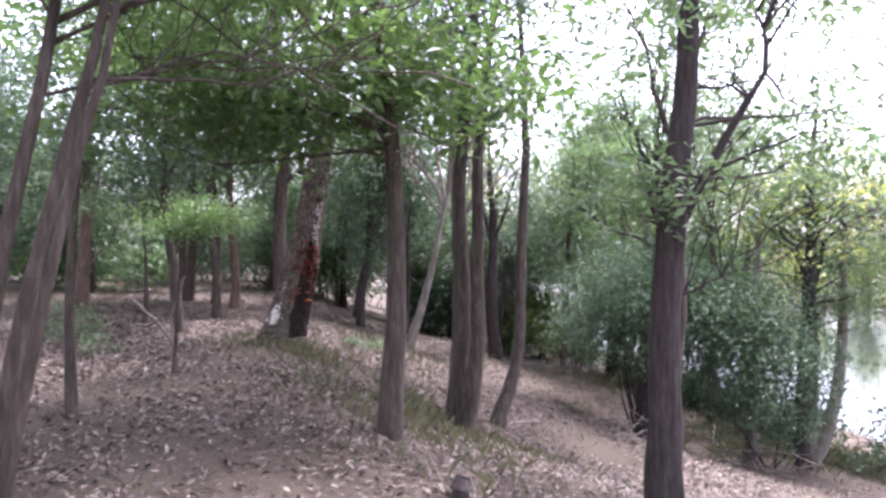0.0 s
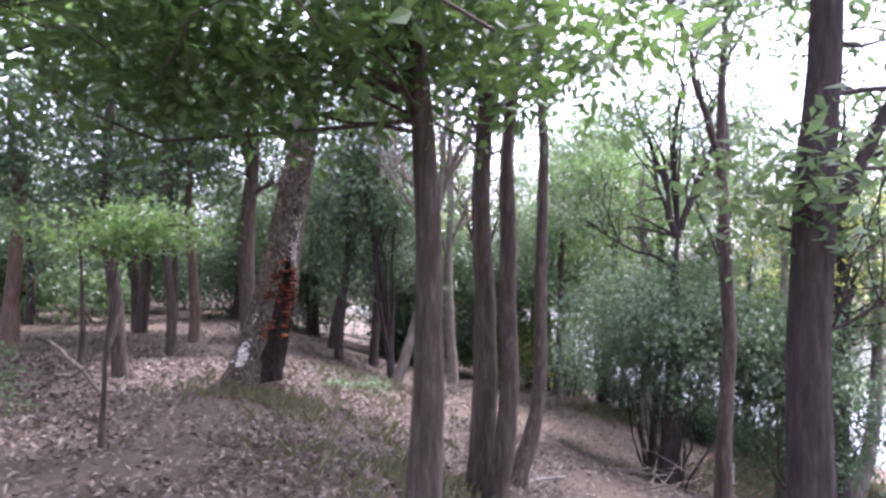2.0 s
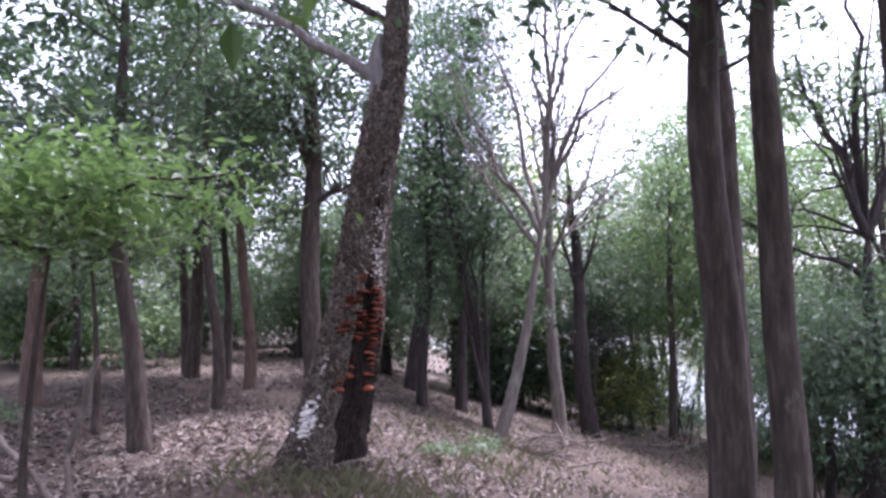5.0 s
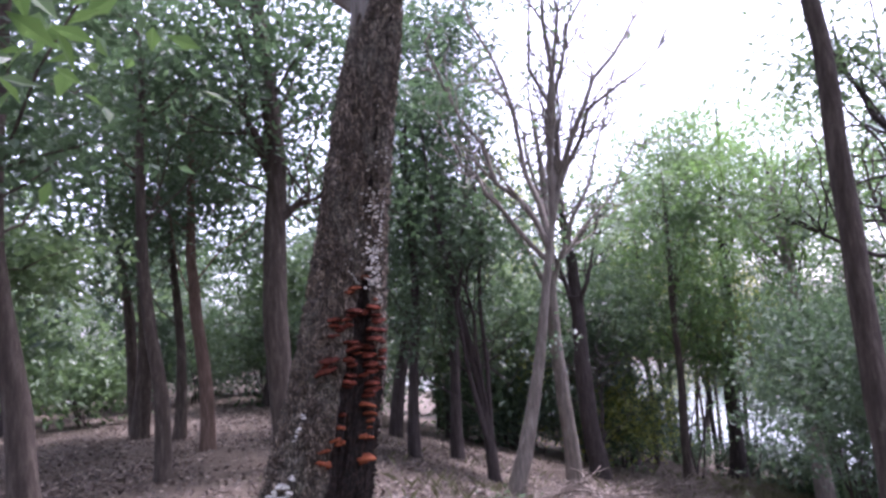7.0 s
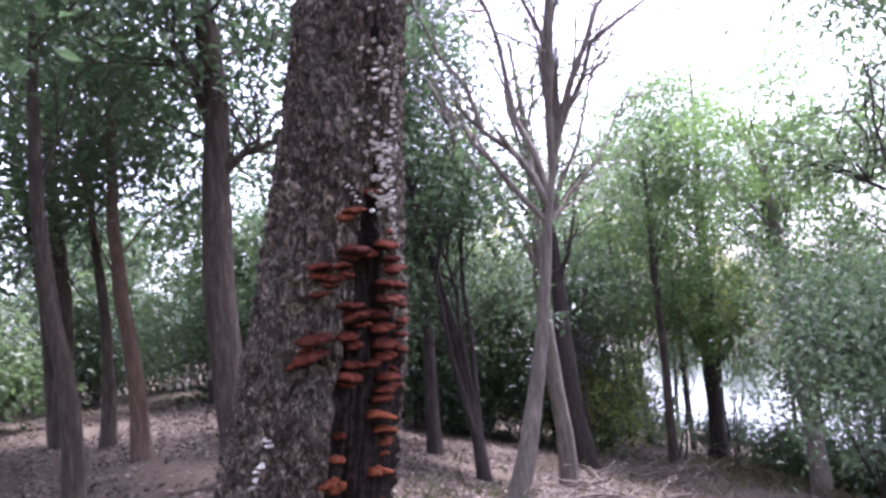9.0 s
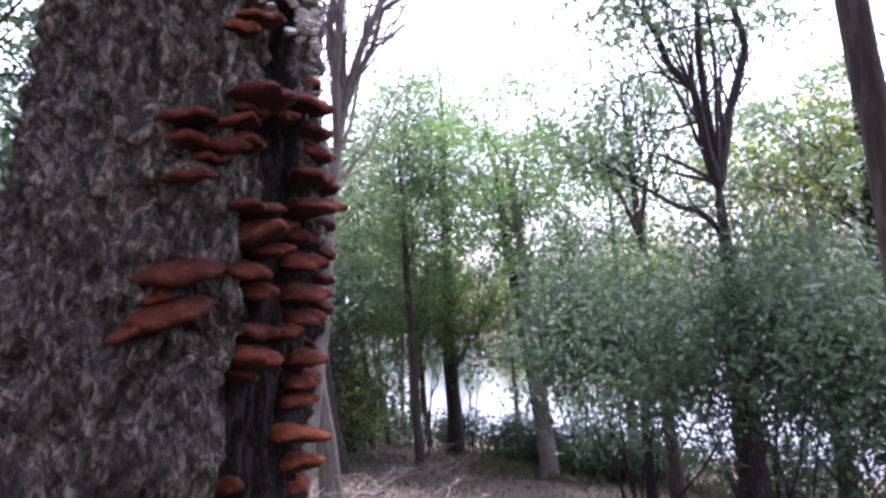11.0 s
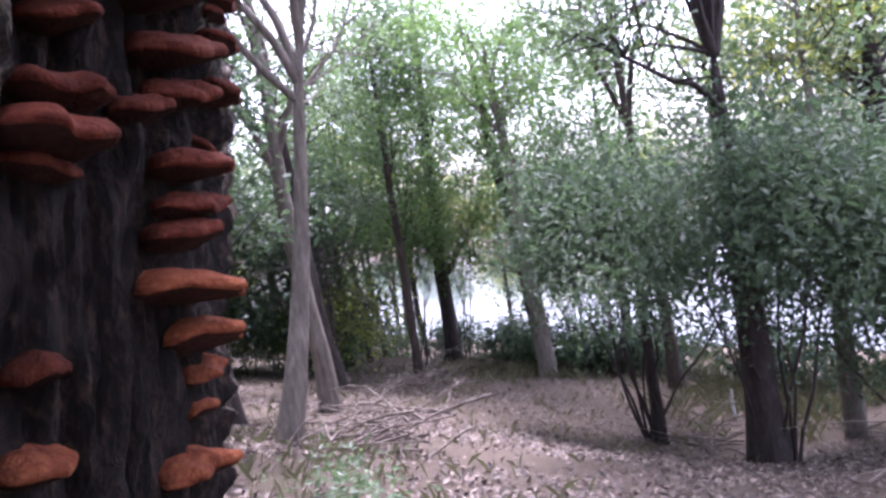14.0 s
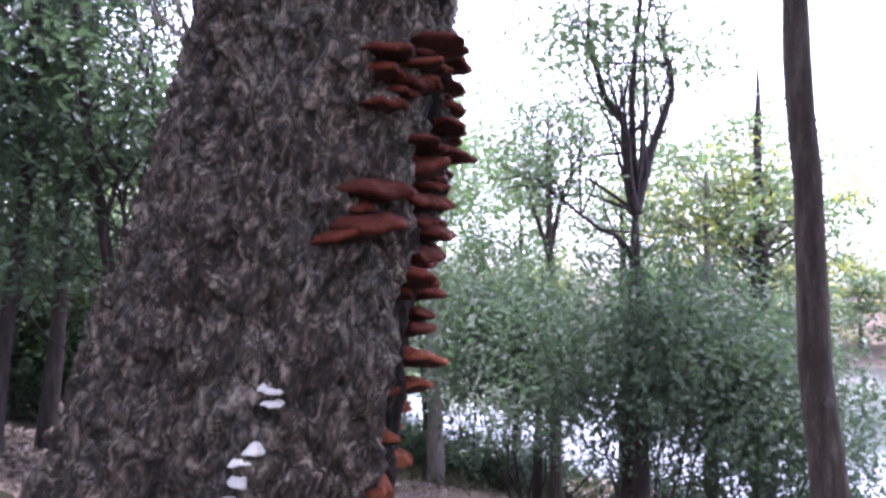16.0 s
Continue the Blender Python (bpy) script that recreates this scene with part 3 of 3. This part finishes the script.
for x, y in WOODS:
    h = pyr.uniform(7, 10.5)
    tree(x, y, pyr.uniform(0.08, 0.17), h, (pyr.gauss(0, 0.04), 0), pyr.choice([BARK_GREY, BARK_DARK, BARK_GREY, BARK_ORANGE]), pyr.choice(["slim woodland tree with a dark leafy crown", "grey-brown woodland tree with an open crown", "woodland tree on the plateau of dead leaves"]),
         [(0, 0, h * 0.6, pyr.uniform(2.2, 3.0), 2.6, h * 0.36, 70)], pyr.choice([LEAF_DARK, LEAF_DARK, LEAF_MID]), 0.17, 30, 8, spread=0.34, seg=8, stem=0.86)
for k in range(26):
    x, y = pyr.uniform(-34, 3), pyr.uniform(24, 46)
    if x > -5:
        y = max(y, 28)
    shrub(x, y, "evergreen undergrowth shrub in the wood", [(0, 0, pyr.uniform(1.0, 1.8), pyr.uniform(1.3, 2.2), 1.5, pyr.uniform(0.9, 1.6), 52)], 2, pyr.choice([LEAF_DARK, LEAF_MID, LEAF_FRESH, LEAF_DARK]), 0.2, 50, 0.36)
deep = random.Random(5)
for k in range(16):
    shrub(-5 - k * 1.05 + deep.uniform(-0.5, 0.5), deep.uniform(25, 34), "tall dark evergreen bush at the back of the wood", [(0, 0, 2.3, 1.7, 1.5, 1.8, 70)], 3, deep.choice([LEAF_DARK, LEAF_DARK, LEAF_MID]), 0.17, 50, 0.36)
# woods ahead between the ridge and the lake, and along its shores
for k in range(18):
    x, y = pyr.uniform(-1, 12), pyr.uniform(31, 46)
    h = pyr.uniform(12, 16)
    tree(x, y, 0.09, h, (pyr.gauss(0, 0.05), 0), pyr.choice([BARK_GREY, BARK_DARK]), "leafy tree on the lower slope", [(0, 0, h * 0.64, 2.8, 2.8, h * 0.3, 44)], pyr.choice([LEAF_MID, LEAF_FRESH, LEAF_FRESH, LEAF_YELLOW]), 0.17, 34, 8, spread=0.36, seg=8, stem=0.86)
for k in range(16):
    shrub(pyr.uniform(-1, 6), pyr.uniform(28, 38), "leafy undergrowth on the lower slope", [(0, 0, pyr.uniform(1.3, 2.2), 1.5, 1.5, 1.3, 50)], 2, pyr.choice([LEAF_MID, LEAF_DARK, LEAF_YELLOW]), 0.16, 44, 0.34)
for k in range(56):
    a = pyr.uniform(-20, 60)
    d = pyr.uniform(13.8, 15.2)
    shrub(d * 1.031 - 1.5 - 0.25 * (a - 8), a, "low dark shrub on the lake bank", [(0, 0, 0.7, pyr.uniform(0.7, 1.3), 1.0, pyr.uniform(0.5, 1.0), 28)], 2, pyr.choice([LEAF_DARK, LEAF_MID]), 0.16, 44, 0.26)
for k in range(60):
    a, d = pyr.uniform(-60, 150), pyr.uniform(66, 84)
    h = pyr.uniform(7, 12)
    tree(d * 1.031 - 1.5 - 0.25 * (a - 8), a, 0.2, h, (0, 0), BARK_DARK, "tree on the far bank of the lake", [(0, 0, h * 0.48, 3.6, 3.6, h * 0.46, 64)], pyr.choice([LEAF_MID, LEAF_FRESH, LEAF_YELLOW, LEAF_MID]), 0.4, 28, 4, spread=0.6, seg=6)

# ---- the old tree that carries the fungi ----
AXIS_Y = 10.97
AXIS = [(-0.35, -2.71, 0.43), (0, -2.62, 0.36), (0.35, -2.53, 0.31), (0.87, -2.40, 0.275), (1.2, -2.325, 0.25), (1.5, -2.28, 0.22), (2.1, -2.18, 0.187), (2.6, -2.10, 0.172), (3.1, -2.0, 0.155), (3.5, -1.91, 0.12), (4.0, -1.85, 0.1), (4.6, -1.82, 0.095), (6, -1.7, 0.08), (8, -1.5, 0.03)]


def axis_at(z):
    return tuple(float(np.interp(z, [a[0] for a in AXIS], [a[k] for a in AXIS])) for k in (1, 2))


def rot_zone(phi, z):
    """How deep in the strip of bare rotten wood a place of the trunk lies (over 0: in it)."""
    mid = -50 + 10 * noise.noise((z * 2.3, 1.7, 0))
    low = min(1, max(0, (1.3 - z) / 0.3))
    half = 15 + 24 * low
    mid += 19 * low
    half *= 0 if z > 1.75 or z < 0.02 else min(1, (1.75 - z) / 0.3)
    return half - abs(phi - mid) + 7 * noise.noise((phi * 0.12, z * 7, 5))


def bark_depth(phi, z, r):
    p = Vector((math.cos(radians(phi)) * r * 17, math.sin(radians(phi)) * r * 17, z * 10.5))
    ridge = 1 - abs(noise.noise(p)) * 2.2
    near = noise.voronoi(p * 1.5 + noise.noise_vector(p * 1.3) * 0.5)[0]
    plate = min(1, (near[1] - near[0]) * 3.2)
    fine = noise.fractal(p * 3.4, 0.9, 2.1, 4)
    return 0.019 * ridge + 0.012 * plate + 0.017 * fine


host = new("tree")
host.location = (-2.62, AXIS_Y, 0)
tagged(host, "old leaning tree with flaking bark and red bracket fungi", "tree")
SEG = 300
zs = np.concatenate([np.arange(-0.35, 2.4, 0.009), np.arange(2.4, 5, 0.04), np.arange(5, 8.01, 0.25)])
hv = []
zone = np.zeros((len(zs), SEG), bool)
for a, z in enumerate(zs):
    ax, r = axis_at(z)
    flare = 0.16 * math.exp(-max(0, z + 0.1) / 0.28)
    for s in range(SEG):
        phi = s * 360 / SEG - 180
        rr = r * (1 + 0.05 * math.sin(radians(3 * phi + 40 * z)) + flare * (0.6 + math.cos(radians(5 * phi + 30))))
        q = rot_zone(phi, z)
        if q > 0:
            rr += -0.02 * min(1, q / 5) + 0.02 * noise.noise((phi * 0.22, z * 3.5, 1)) + 0.016 * noise.fractal((phi * 0.35, z * 9, 3), 0.8, 2.1, 5)
        else:
            rr += bark_depth(phi, z, r) * min(1, r / 0.16)
        zone[a, s] = q > 0
        hv.append((ax + 2.62 + rr * math.cos(radians(phi)), rr * math.sin(radians(phi)), z))
i, j = np.meshgrid(np.arange(len(zs) - 1), np.arange(SEG), indexing="ij")
hf = np.stack([i * SEG + j, i * SEG + (j + 1) % SEG, (i + 1) * SEG + (j + 1) % SEG, (i + 1) * SEG + j], -1).reshape(-1, 4)
me = mesh("trunk", hv, hf, [BARK_HOST, WOOD_ROT], True)
me.polygons.foreach_set("material_index", zone[:-1].ravel().astype(np.int32))
part("trunk", me, host, "leaning trunk in flaking grey-brown bark with a rotten dark strip")


def host_limb(name, pts, r0, r1, material, label, side=5):
    sh = Shape()
    pts = [(x + 2.62, y - AXIS_Y, z) for x, y, z in pts]
    line = np.concatenate([bend(p, q, 7, 0.1)[: 7 if k == len(pts) - 2 else 6] for k, (p, q) in enumerate(zip(pts, pts[1:]))])
    sh.tube(line, np.linspace(r0, r1, len(line)), 10, 0.07)
    for k in range(side):
        a = line[rng.integers(len(line) // 3, len(line))]
        sh.tube(bend(a, a + rng.normal(0, 0.45, 3) + [-0.2, 0, 0.35], 6, 0.2), np.linspace(r1 * 0.8, 0.004, 6), 5)
    part(name, sh.done(name, material), host, label)


host_limb("stub", [(-2.02, 10.93, 3.15), (-2.06, 10.9, 3.55), (-2.02, 10.9, 3.8)], 0.11, 0.02, BARK_DEAD, "bleached broken stub", 0)
host_limb("limb", [(-2.08, 10.93, 3.4), (-2.6, 10.9, 3.72), (-3.0, 10.9, 4.0), (-3.6, 10.8, 4.3), (-4.3, 10.7, 4.75)], 0.055, 0.02, BARK_DEAD, "bleached dead limb", 7)
host_limb("limb", [(-1.88, 10.97, 3.9), (-2.6, 10.9, 4.3), (-3.0, 10.8, 4.9)], 0.04, 0.015, BARK_GREY, "", 6)
host_limb("limb", [(-1.82, 10.97, 4.6), (-1.0, 10.9, 5.6), (-0.3, 10.8, 6.0)], 0.05, 0.015, BARK_GREY, "", 6)
part("crown", leaves("crown", np.concatenate([blob((0.9, 0, 6.4), (2.4, 2.0, 1.4), 120), blob((-1.6, 0.3, 6.0), (2.0, 1.6, 1.2), 80)]), 60, 0.32, 0.12, LEAF_DARK), host)


# ---- bracket fungi ----
def bracket_meshes(seed, width=0.1, reach=0.06, thick=0.016, closed=False):
    """A shelf with a rippled top and rounded rim, and its pore surface; x is out of the bark, y along it."""
    g = random.Random(seed)
    a1, a2, a3 = (g.uniform(0, 6.28) for _ in range(3))
    N, tops = 30, 9
    v, f, w, h = [], [], [], []
    for s in range(N + 1):
        th = -math.pi / 2 + math.pi * s / N
        edge = 1 + 0.08 * math.sin(3 * th + a1) + 0.06 * math.sin(7 * th + a2) + 0.03 * math.sin(13 * th + a3)
        ex, ey = reach * math.cos(th) * edge, width / 2 * math.sin(th) * (1 + 0.05 * math.sin(5 * th + a3))
        lift = 0.0045 * math.sin(2.2 * th + a2) + 0.0014 * math.sin(6 * th + a1)
        full = max(0.0, math.cos(th)) ** 0.45
        for k in range(tops):
            t = k / (tops - 1)
            z = (0.0095 + thick * 1.25 * (1 - t ** 3) + 0.0014 * math.sin(t * 19 + a1)) * full + lift * t
            v.append((ex * t - 0.03 * (1 - t), ey * (0.55 + 0.45 * t), z))
        v.append((ex * 1.04, ey * 1.025, 0.0055 * full + lift))
        v.append((ex * 1.035, ey * 1.02, 0.0015 * full + lift))
        v.append((ex * 0.985, ey * 0.985, lift - 0.001))
        for t in (0.985, 0.7, 0.4, 0.0):
            w.append((ex * t - 0.03 * (1 - t), ey * (0.55 + 0.45 * t), lift * t - 0.001 - 0.016 * (1 - t) * full))
    for s in range(N):
        for k in range(tops + 2):
            p, q = s * (tops + 3) + k, (s + 1) * (tops + 3) + k
            f.append((p, p + 1, q + 1, q))
        for k in range(3):
            p, q = s * 4 + k, (s + 1) * 4 + k
            h.append((p, p + 1, q + 1, q))
    if closed:
        return mesh("white_fungus", v + w, f + [tuple(k + len(v) for k in q) for q in h], WHITE_CAP, True)
    return mesh("bracket_fungus", v, f, CAP, True), mesh("pore_surface", w, h, SHADED_PORES, True)


SHELVES = [bracket_meshes(k, 0.1, 0.055 + 0.006 * (k % 3), 0.012 + 0.003 * (k % 2)) for k in range(7)]
ORANGE = []
for cap, pore in (SHELVES[0], SHELVES[3]):
    c = cap.copy()
    c.materials[0] = CAP_ORANGE
    ORANGE.append((c, pore))


def bracket(phi, z, width, label, orange=False, tilt=0.0, out=0.0, group="bracket fungi on the old tree", deep=1.0):
    ax, r = axis_at(z)
    cap, pore = pyr.choice(ORANGE if orange else SHELVES)
    depth = -0.024 if rot_zone(phi, z) > 0 else 0.01
    R = r + depth + out
    m = pose(ax + R * math.cos(radians(phi)), AXIS_Y + R * math.sin(radians(phi)), z, tilt, pyr.uniform(-6, 10), phi)
    k = width / 0.1
    ob = new("bracket_fungus", cap)
    ob.matrix_basis = m @ Matrix.Diagonal((k * abs(deep) * pyr.uniform(0.9, 1.15), k, pyr.uniform(0.8, 1.1) * (0.5 + 0.5 * k), 1))
    tagged(ob, label, "fungus", group)
    part("pore_surface", pore, ob, "brown underside with its shade in the colour")
    if width > 0.07 and deep > 0 and pyr.random() < 0.6:
        bracket(phi + pyr.gauss(0, 6), z - 0.021, width * pyr.uniform(0.55, 0.8), label, orange, tilt, out, group, -deep * 0.8)


RED = "rust-red shelf of bracket fungus on the trunk"
for phi, z, w in ((-35, 1.47, 0.105), (-30, 1.425, 0.085), (-28, 1.385, 0.085), (-35, 1.34, 0.1), (-33, 1.29, 0.12), (-32, 1.245, 0.11), (-34, 1.2, 0.11), (-30, 1.145, 0.11), (-27, 1.105, 0.1), (-22, 1.035, 0.11), (-21, 0.995, 0.11), (-26, 0.965, 0.09),
                  (-14, 1.27, 0.08), (-12, 1.17, 0.08), (-10, 1.06, 0.08), (-16, 1.4, 0.07), (-8, 1.12, 0.09), (-6, 1.0, 0.09), (-18, 1.335, 0.09), (-12, 1.22, 0.09)):
    bracket(phi, z, w, RED, tilt=pyr.gauss(0, 5), deep=0.75)
for phi, z, w in ((-66, 1.45, 0.105), (-67, 1.275, 0.12), (-64, 1.235, 0.12), (-50, 1.255, 0.06), (-56, 1.215, 0.07), (-69, 1.185, 0.1), (-62, 1.155, 0.075), (-63, 1.09, 0.095), (-64, 1.055, 0.1), (-65, 0.88, 0.05), (-50, 1.44, 0.07)):
    bracket(phi, z, w, RED, tilt=pyr.gauss(0, 6))
for phi, z, w in ((-92, 1.41, 0.09), (-76, 1.405, 0.07), (-91, 1.375, 0.07), (-80, 1.37, 0.08), (-73, 1.375, 0.07), (-90, 1.32, 0.075), (-91, 1.185, 0.12), (-96, 1.16, 0.06), (-92, 1.135, 0.125)):
    bracket(phi, z, w, RED, tilt=pyr.gauss(0, 3), deep=1.15)
for phi, z, w in ((-28, 0.915, 0.11), (-20, 0.86, 0.09), (-14, 0.825, 0.07), (-12, 0.78, 0.05), (-14, 0.72, 0.075), (-18, 0.62, 0.12), (-72, 0.75, 0.1), (-80, 0.7, 0.09), (-79, 0.64, 0.09), (-66, 0.81, 0.07), (-26, 0.74, 0.07)):
    bracket(phi, z, w, "bright orange bracket fungus on rotten wood", True, pyr.gauss(0, 10))
for phi, z, w in ((-50, 1.645, 0.085), (-68, 1.585, 0.085), (-31, 1.515, 0.04)):
    bracket(phi, z, w, "ochre-brown bracket fungus high on the trunk", True, pyr.gauss(0, 8), 0.005)

# small white fungi in crowded rows
small = []
for k in range(4):
    big = bracket_meshes(40 + k, 0.1, 0.06, 0.02, True)
    big.transform(Matrix.Scale(0.2, 4))
    small.append(big)


def white_cap(phi, z, k, label="small white fungus on flaking bark"):
    ax, r = axis_at(z)
    R = r + 0.02
    ob = new("white_fungus", pyr.choice(small))
    ob.matrix_basis = pose(ax + R * math.cos(radians(phi)), AXIS_Y + R * math.sin(radians(phi)), z, pyr.gauss(0, 14), pyr.uniform(-25, 15), phi) @ Matrix.Diagonal((k, k, k, 1))
    tagged(ob, label, "fungus", "small white fungi on the old tree")


n_white = 0
while n_white < 260:
    phi, z = -18 - abs(pyr.gauss(0, 24)), 1.5 + abs(pyr.gauss(0, 0.42))
    if phi < -92 or noise.noise((phi * 0.13, z * 5, 9)) < -0.02:
        continue
    white_cap(phi, z, pyr.uniform(0.5, 1.15))
    n_white += 1
for k in range(110):
    white_cap(-116 + pyr.gauss(0, 9), 0.38 + pyr.gauss(0, 0.09), pyr.uniform(1.4, 2.8), "white crust fungus near the tree foot")
for phi, z, k in ((-110, 0.905, 1.9), (-109, 0.888, 1.6), (-111, 0.832, 1.9), (-113, 0.815, 1.7), (-112, 0.793, 1.8), (-114, 0.768, 1.6)):
    white_cap(phi, z, k, "cream-white fungus shelf on mossy bark")


# ---- low things ----
def sticks(x, y, count, size, label):
    z0 = ground_z(x, y)
    root = new("brush_pile")
    root.location = (x, y, z0)
    tagged(root, label, "brush pile")
    for k in range(count):
        sh = Shape()
        a = pyr.uniform(0, 3.14)
        c = np.array([pyr.gauss(0, size * 0.3), pyr.gauss(0, size * 0.3), pyr.uniform(0.0, size * 0.3)])
        d = np.array([math.cos(a), math.sin(a), pyr.gauss(0, 0.18)]) * pyr.uniform(0.3, 0.7) * size
        sh.tube(bend(c - d, c + d, 6, 0.15), np.linspace(pyr.uniform(0.008, 0.02), 0.005, 6), 5)
        part("stick", sh.done("stick", TWIG), root)


sticks(-0.25, 16.3, 60, 1.2, "heap of dry sticks beside a pale tree")
sticks(3.9, 23.2, 40, 1.6, "heap of dead branches on the open slope")
sticks(5.6, 17.6, 36, 1.3, "scattered dead branches by a shrub")
sticks(3.5, 13.1, 16, 1.2, "thin fallen branches on the leaf litter")
sticks(6.6, 14.2, 30, 1.6, "fallen branches on the pale slope")


def twiggy(name, x, y, lines, label, r=0.022, material=None):
    z0 = ground_z(x, y)
    sh = Shape()
    for pts in lines:
        for p, q in zip(pts, pts[1:]):
            sh.tube(bend(p, q, 6, 0.1), np.linspace(r, r * 0.7, 6), 7, 0.05)
    ob = new(name, sh.done(name, material or TWIG))
    ob.location = (x, y, z0)
    return tagged(ob, label, name.replace("_", " "))


twiggy("dead_shrub", -3.45, 8.58, [((0.02, 0, -0.1), (0, 0, 0.2), (-0.2, 0, 0.48), (-0.55, 0.05, 0.75)), ((0, 0, 0.2), (-0.06, 0.1, 0.55), (0.04, 0.1, 0.8), (0.1, 0.12, 1.05)), ((-0.2, 0, 0.48), (-0.35, 0.1, 0.4), (-0.5, 0.1, 0.42))], "bare forked dead shrub beside the path")
twiggy("fallen_branch", 1.4, 11.8, [((-0.3, 0, 0.03), (0.35, 0.15, 0.05))], "short pale fallen branch on leaf litter", 0.03, BARK_DEAD)
twiggy("fallen_branch", 0.2, 15.4, [((-0.5, 0, 0.03), (0.3, 0.4, 0.05), (0.6, 0.45, 0.06))], "thin fallen branch on leaf litter", 0.02)
twiggy("tree_stump", 0.1, 4.6, [((0, 0, -0.1), (0.01, 0, 0.12), (0.03, 0.02, 0.2))], "small broken brown stump in the leaves", 0.085, BARK_DARK)
stake = twiggy("stake", 7.55, 18.55, [((0, 0, -0.1), (0, 0, 0.55))], "short white wooden stake on the slope", 0.035, PAINT_WHITE)


def plant(x, y, n, size, label, leaf=None):
    root = new("plant")
    part("foliage", leaves("foliage", blob((0, 0, size * 0.45), (size, size, size * 0.4), n), 16, size * 0.25, 0.07, leaf or LEAF_FRESH, 0.0), root)
    root.location = (x, y, ground_z(x, y))
    tagged(root, label, "plant")


for x, y, n, s in ((-5.3, 9.8, 16, 0.4), (-4.5, 8.8, 10, 0.3), (-6.2, 10.6, 18, 0.45), (-1.35, 13.4, 14, 0.35), (-1.15, 14.2, 14, 0.35), (-1.7, 12.6, 9, 0.25), (-6.5, 8.3, 14, 0.4), (-7.2, 13.0, 20, 0.5)):
    plant(x, y, n, s, "low green seedling clump in the leaf litter", LEAF_MID)


# ---- leaf litter and grass ----
def litter(count, x0, x1, y0, y1, size, keep):
    pts = np.stack([rng.uniform(x0, x1, count), rng.uniform(y0, y1, count)], 1)
    pts = np.array([p for p in pts if noise.noise((p[0] * 0.55, p[1] * 0.55, 2)) > rng.uniform(-0.55, 0.25) + keep and rng.uniform(0, 0.3) < min(p[0] - x0, x1 - p[0], p[1] - y0, y1 - p[1]) / (x1 - x0)])
    n = len(pts)
    z = np.array([ground_z(*p) for p in pts]) + rng.uniform(0.006, 0.03, n)
    c = np.column_stack([pts, z])
    az, tilt = rng.uniform(0, 6.28, n), rng.normal(0, 0.4, n)
    d = np.stack([np.cos(az) * np.cos(tilt), np.sin(az) * np.cos(tilt), np.sin(tilt)], 1)
    s = np.cross(d, rng.normal(0, 0.35, (n, 3)) + [0, 0, 1])
    s /= np.linalg.norm(s, axis=1)[:, None]
    u = np.cross(s, d)
    k = size * rng.uniform(0.6, 1.3, n)[:, None]
    v = np.stack([c - d * k * 0.5, c + s * k * 0.22 + u * k * 0.12, c + d * k * 0.5 + u * k * 0.05, c - s * k * 0.22 + u * k * 0.12], 1)
    ob = new("leaf_litter", mesh("leaf_litter", v.reshape(-1, 3), np.arange(4 * n).reshape(-1, 4), LITTER))
    tagged(ob, "dry curled brown and mauve dead leaves", "dead leaves", kind="stuff")


litter(120000, -8.5, 6, 0.0, 15, 0.065, -0.12)
litter(130000, -13, 11, 6, 30, 0.08, -0.05)


def grass(count, spots, high, label):
    c = []
    for x, y, sx, sy, share in spots:
        k = int(count * share)
        c.append(np.stack([rng.normal(x, sx, k), rng.normal(y, sy, k)], 1))
    c = np.concatenate(c)
    c = np.array([p for p in c if noise.noise((p[0] * 1.3, p[1] * 1.3, 7)) > -0.1])
    n = len(c)
    p = np.column_stack([c, [ground_z(*q) - 0.01 for q in c]])
    az = rng.uniform(0, 6.28, n)
    h = high * rng.uniform(0.4, 1.3, n)
    s = np.stack([np.cos(az), np.sin(az), 0 * az], 1) * 0.004
    lean = rng.normal(0, 0.45, (n, 3)) * h[:, None] * [1, 1, 0]
    up = np.stack([0 * h, 0 * h, h], 1)
    v = np.stack([p - s, p + s, p + lean * 0.35 + up * 0.6 + s * 0.7, p + lean + up * 0.9], 1)
    ob = new("grass", mesh("grass", v.reshape(-1, 3), np.arange(4 * n).reshape(-1, 4), GRASS))
    tagged(ob, label, "grass", kind="stuff")


grass(6500, [(-0.2, 7.6, 0.5, 1.6, 0.2), (-2.3, 10.3, 0.5, 0.4, 0.12), (-0.9, 9.5, 0.6, 1.5, 0.15), (0.6, 8.8, 0.8, 1.2, 0.13), (-1.0, 14.5, 0.9, 2.0, 0.2), (3, 21, 3, 3, 0.2)], 0.16, "sparse thin grass on the ridge")
grass(14000, [(9.5, 25.5, 2.0, 1.6, 0.6), (9.6, 18.4, 1.4, 1.2, 0.4)], 0.3, "green grass on the lake bank")
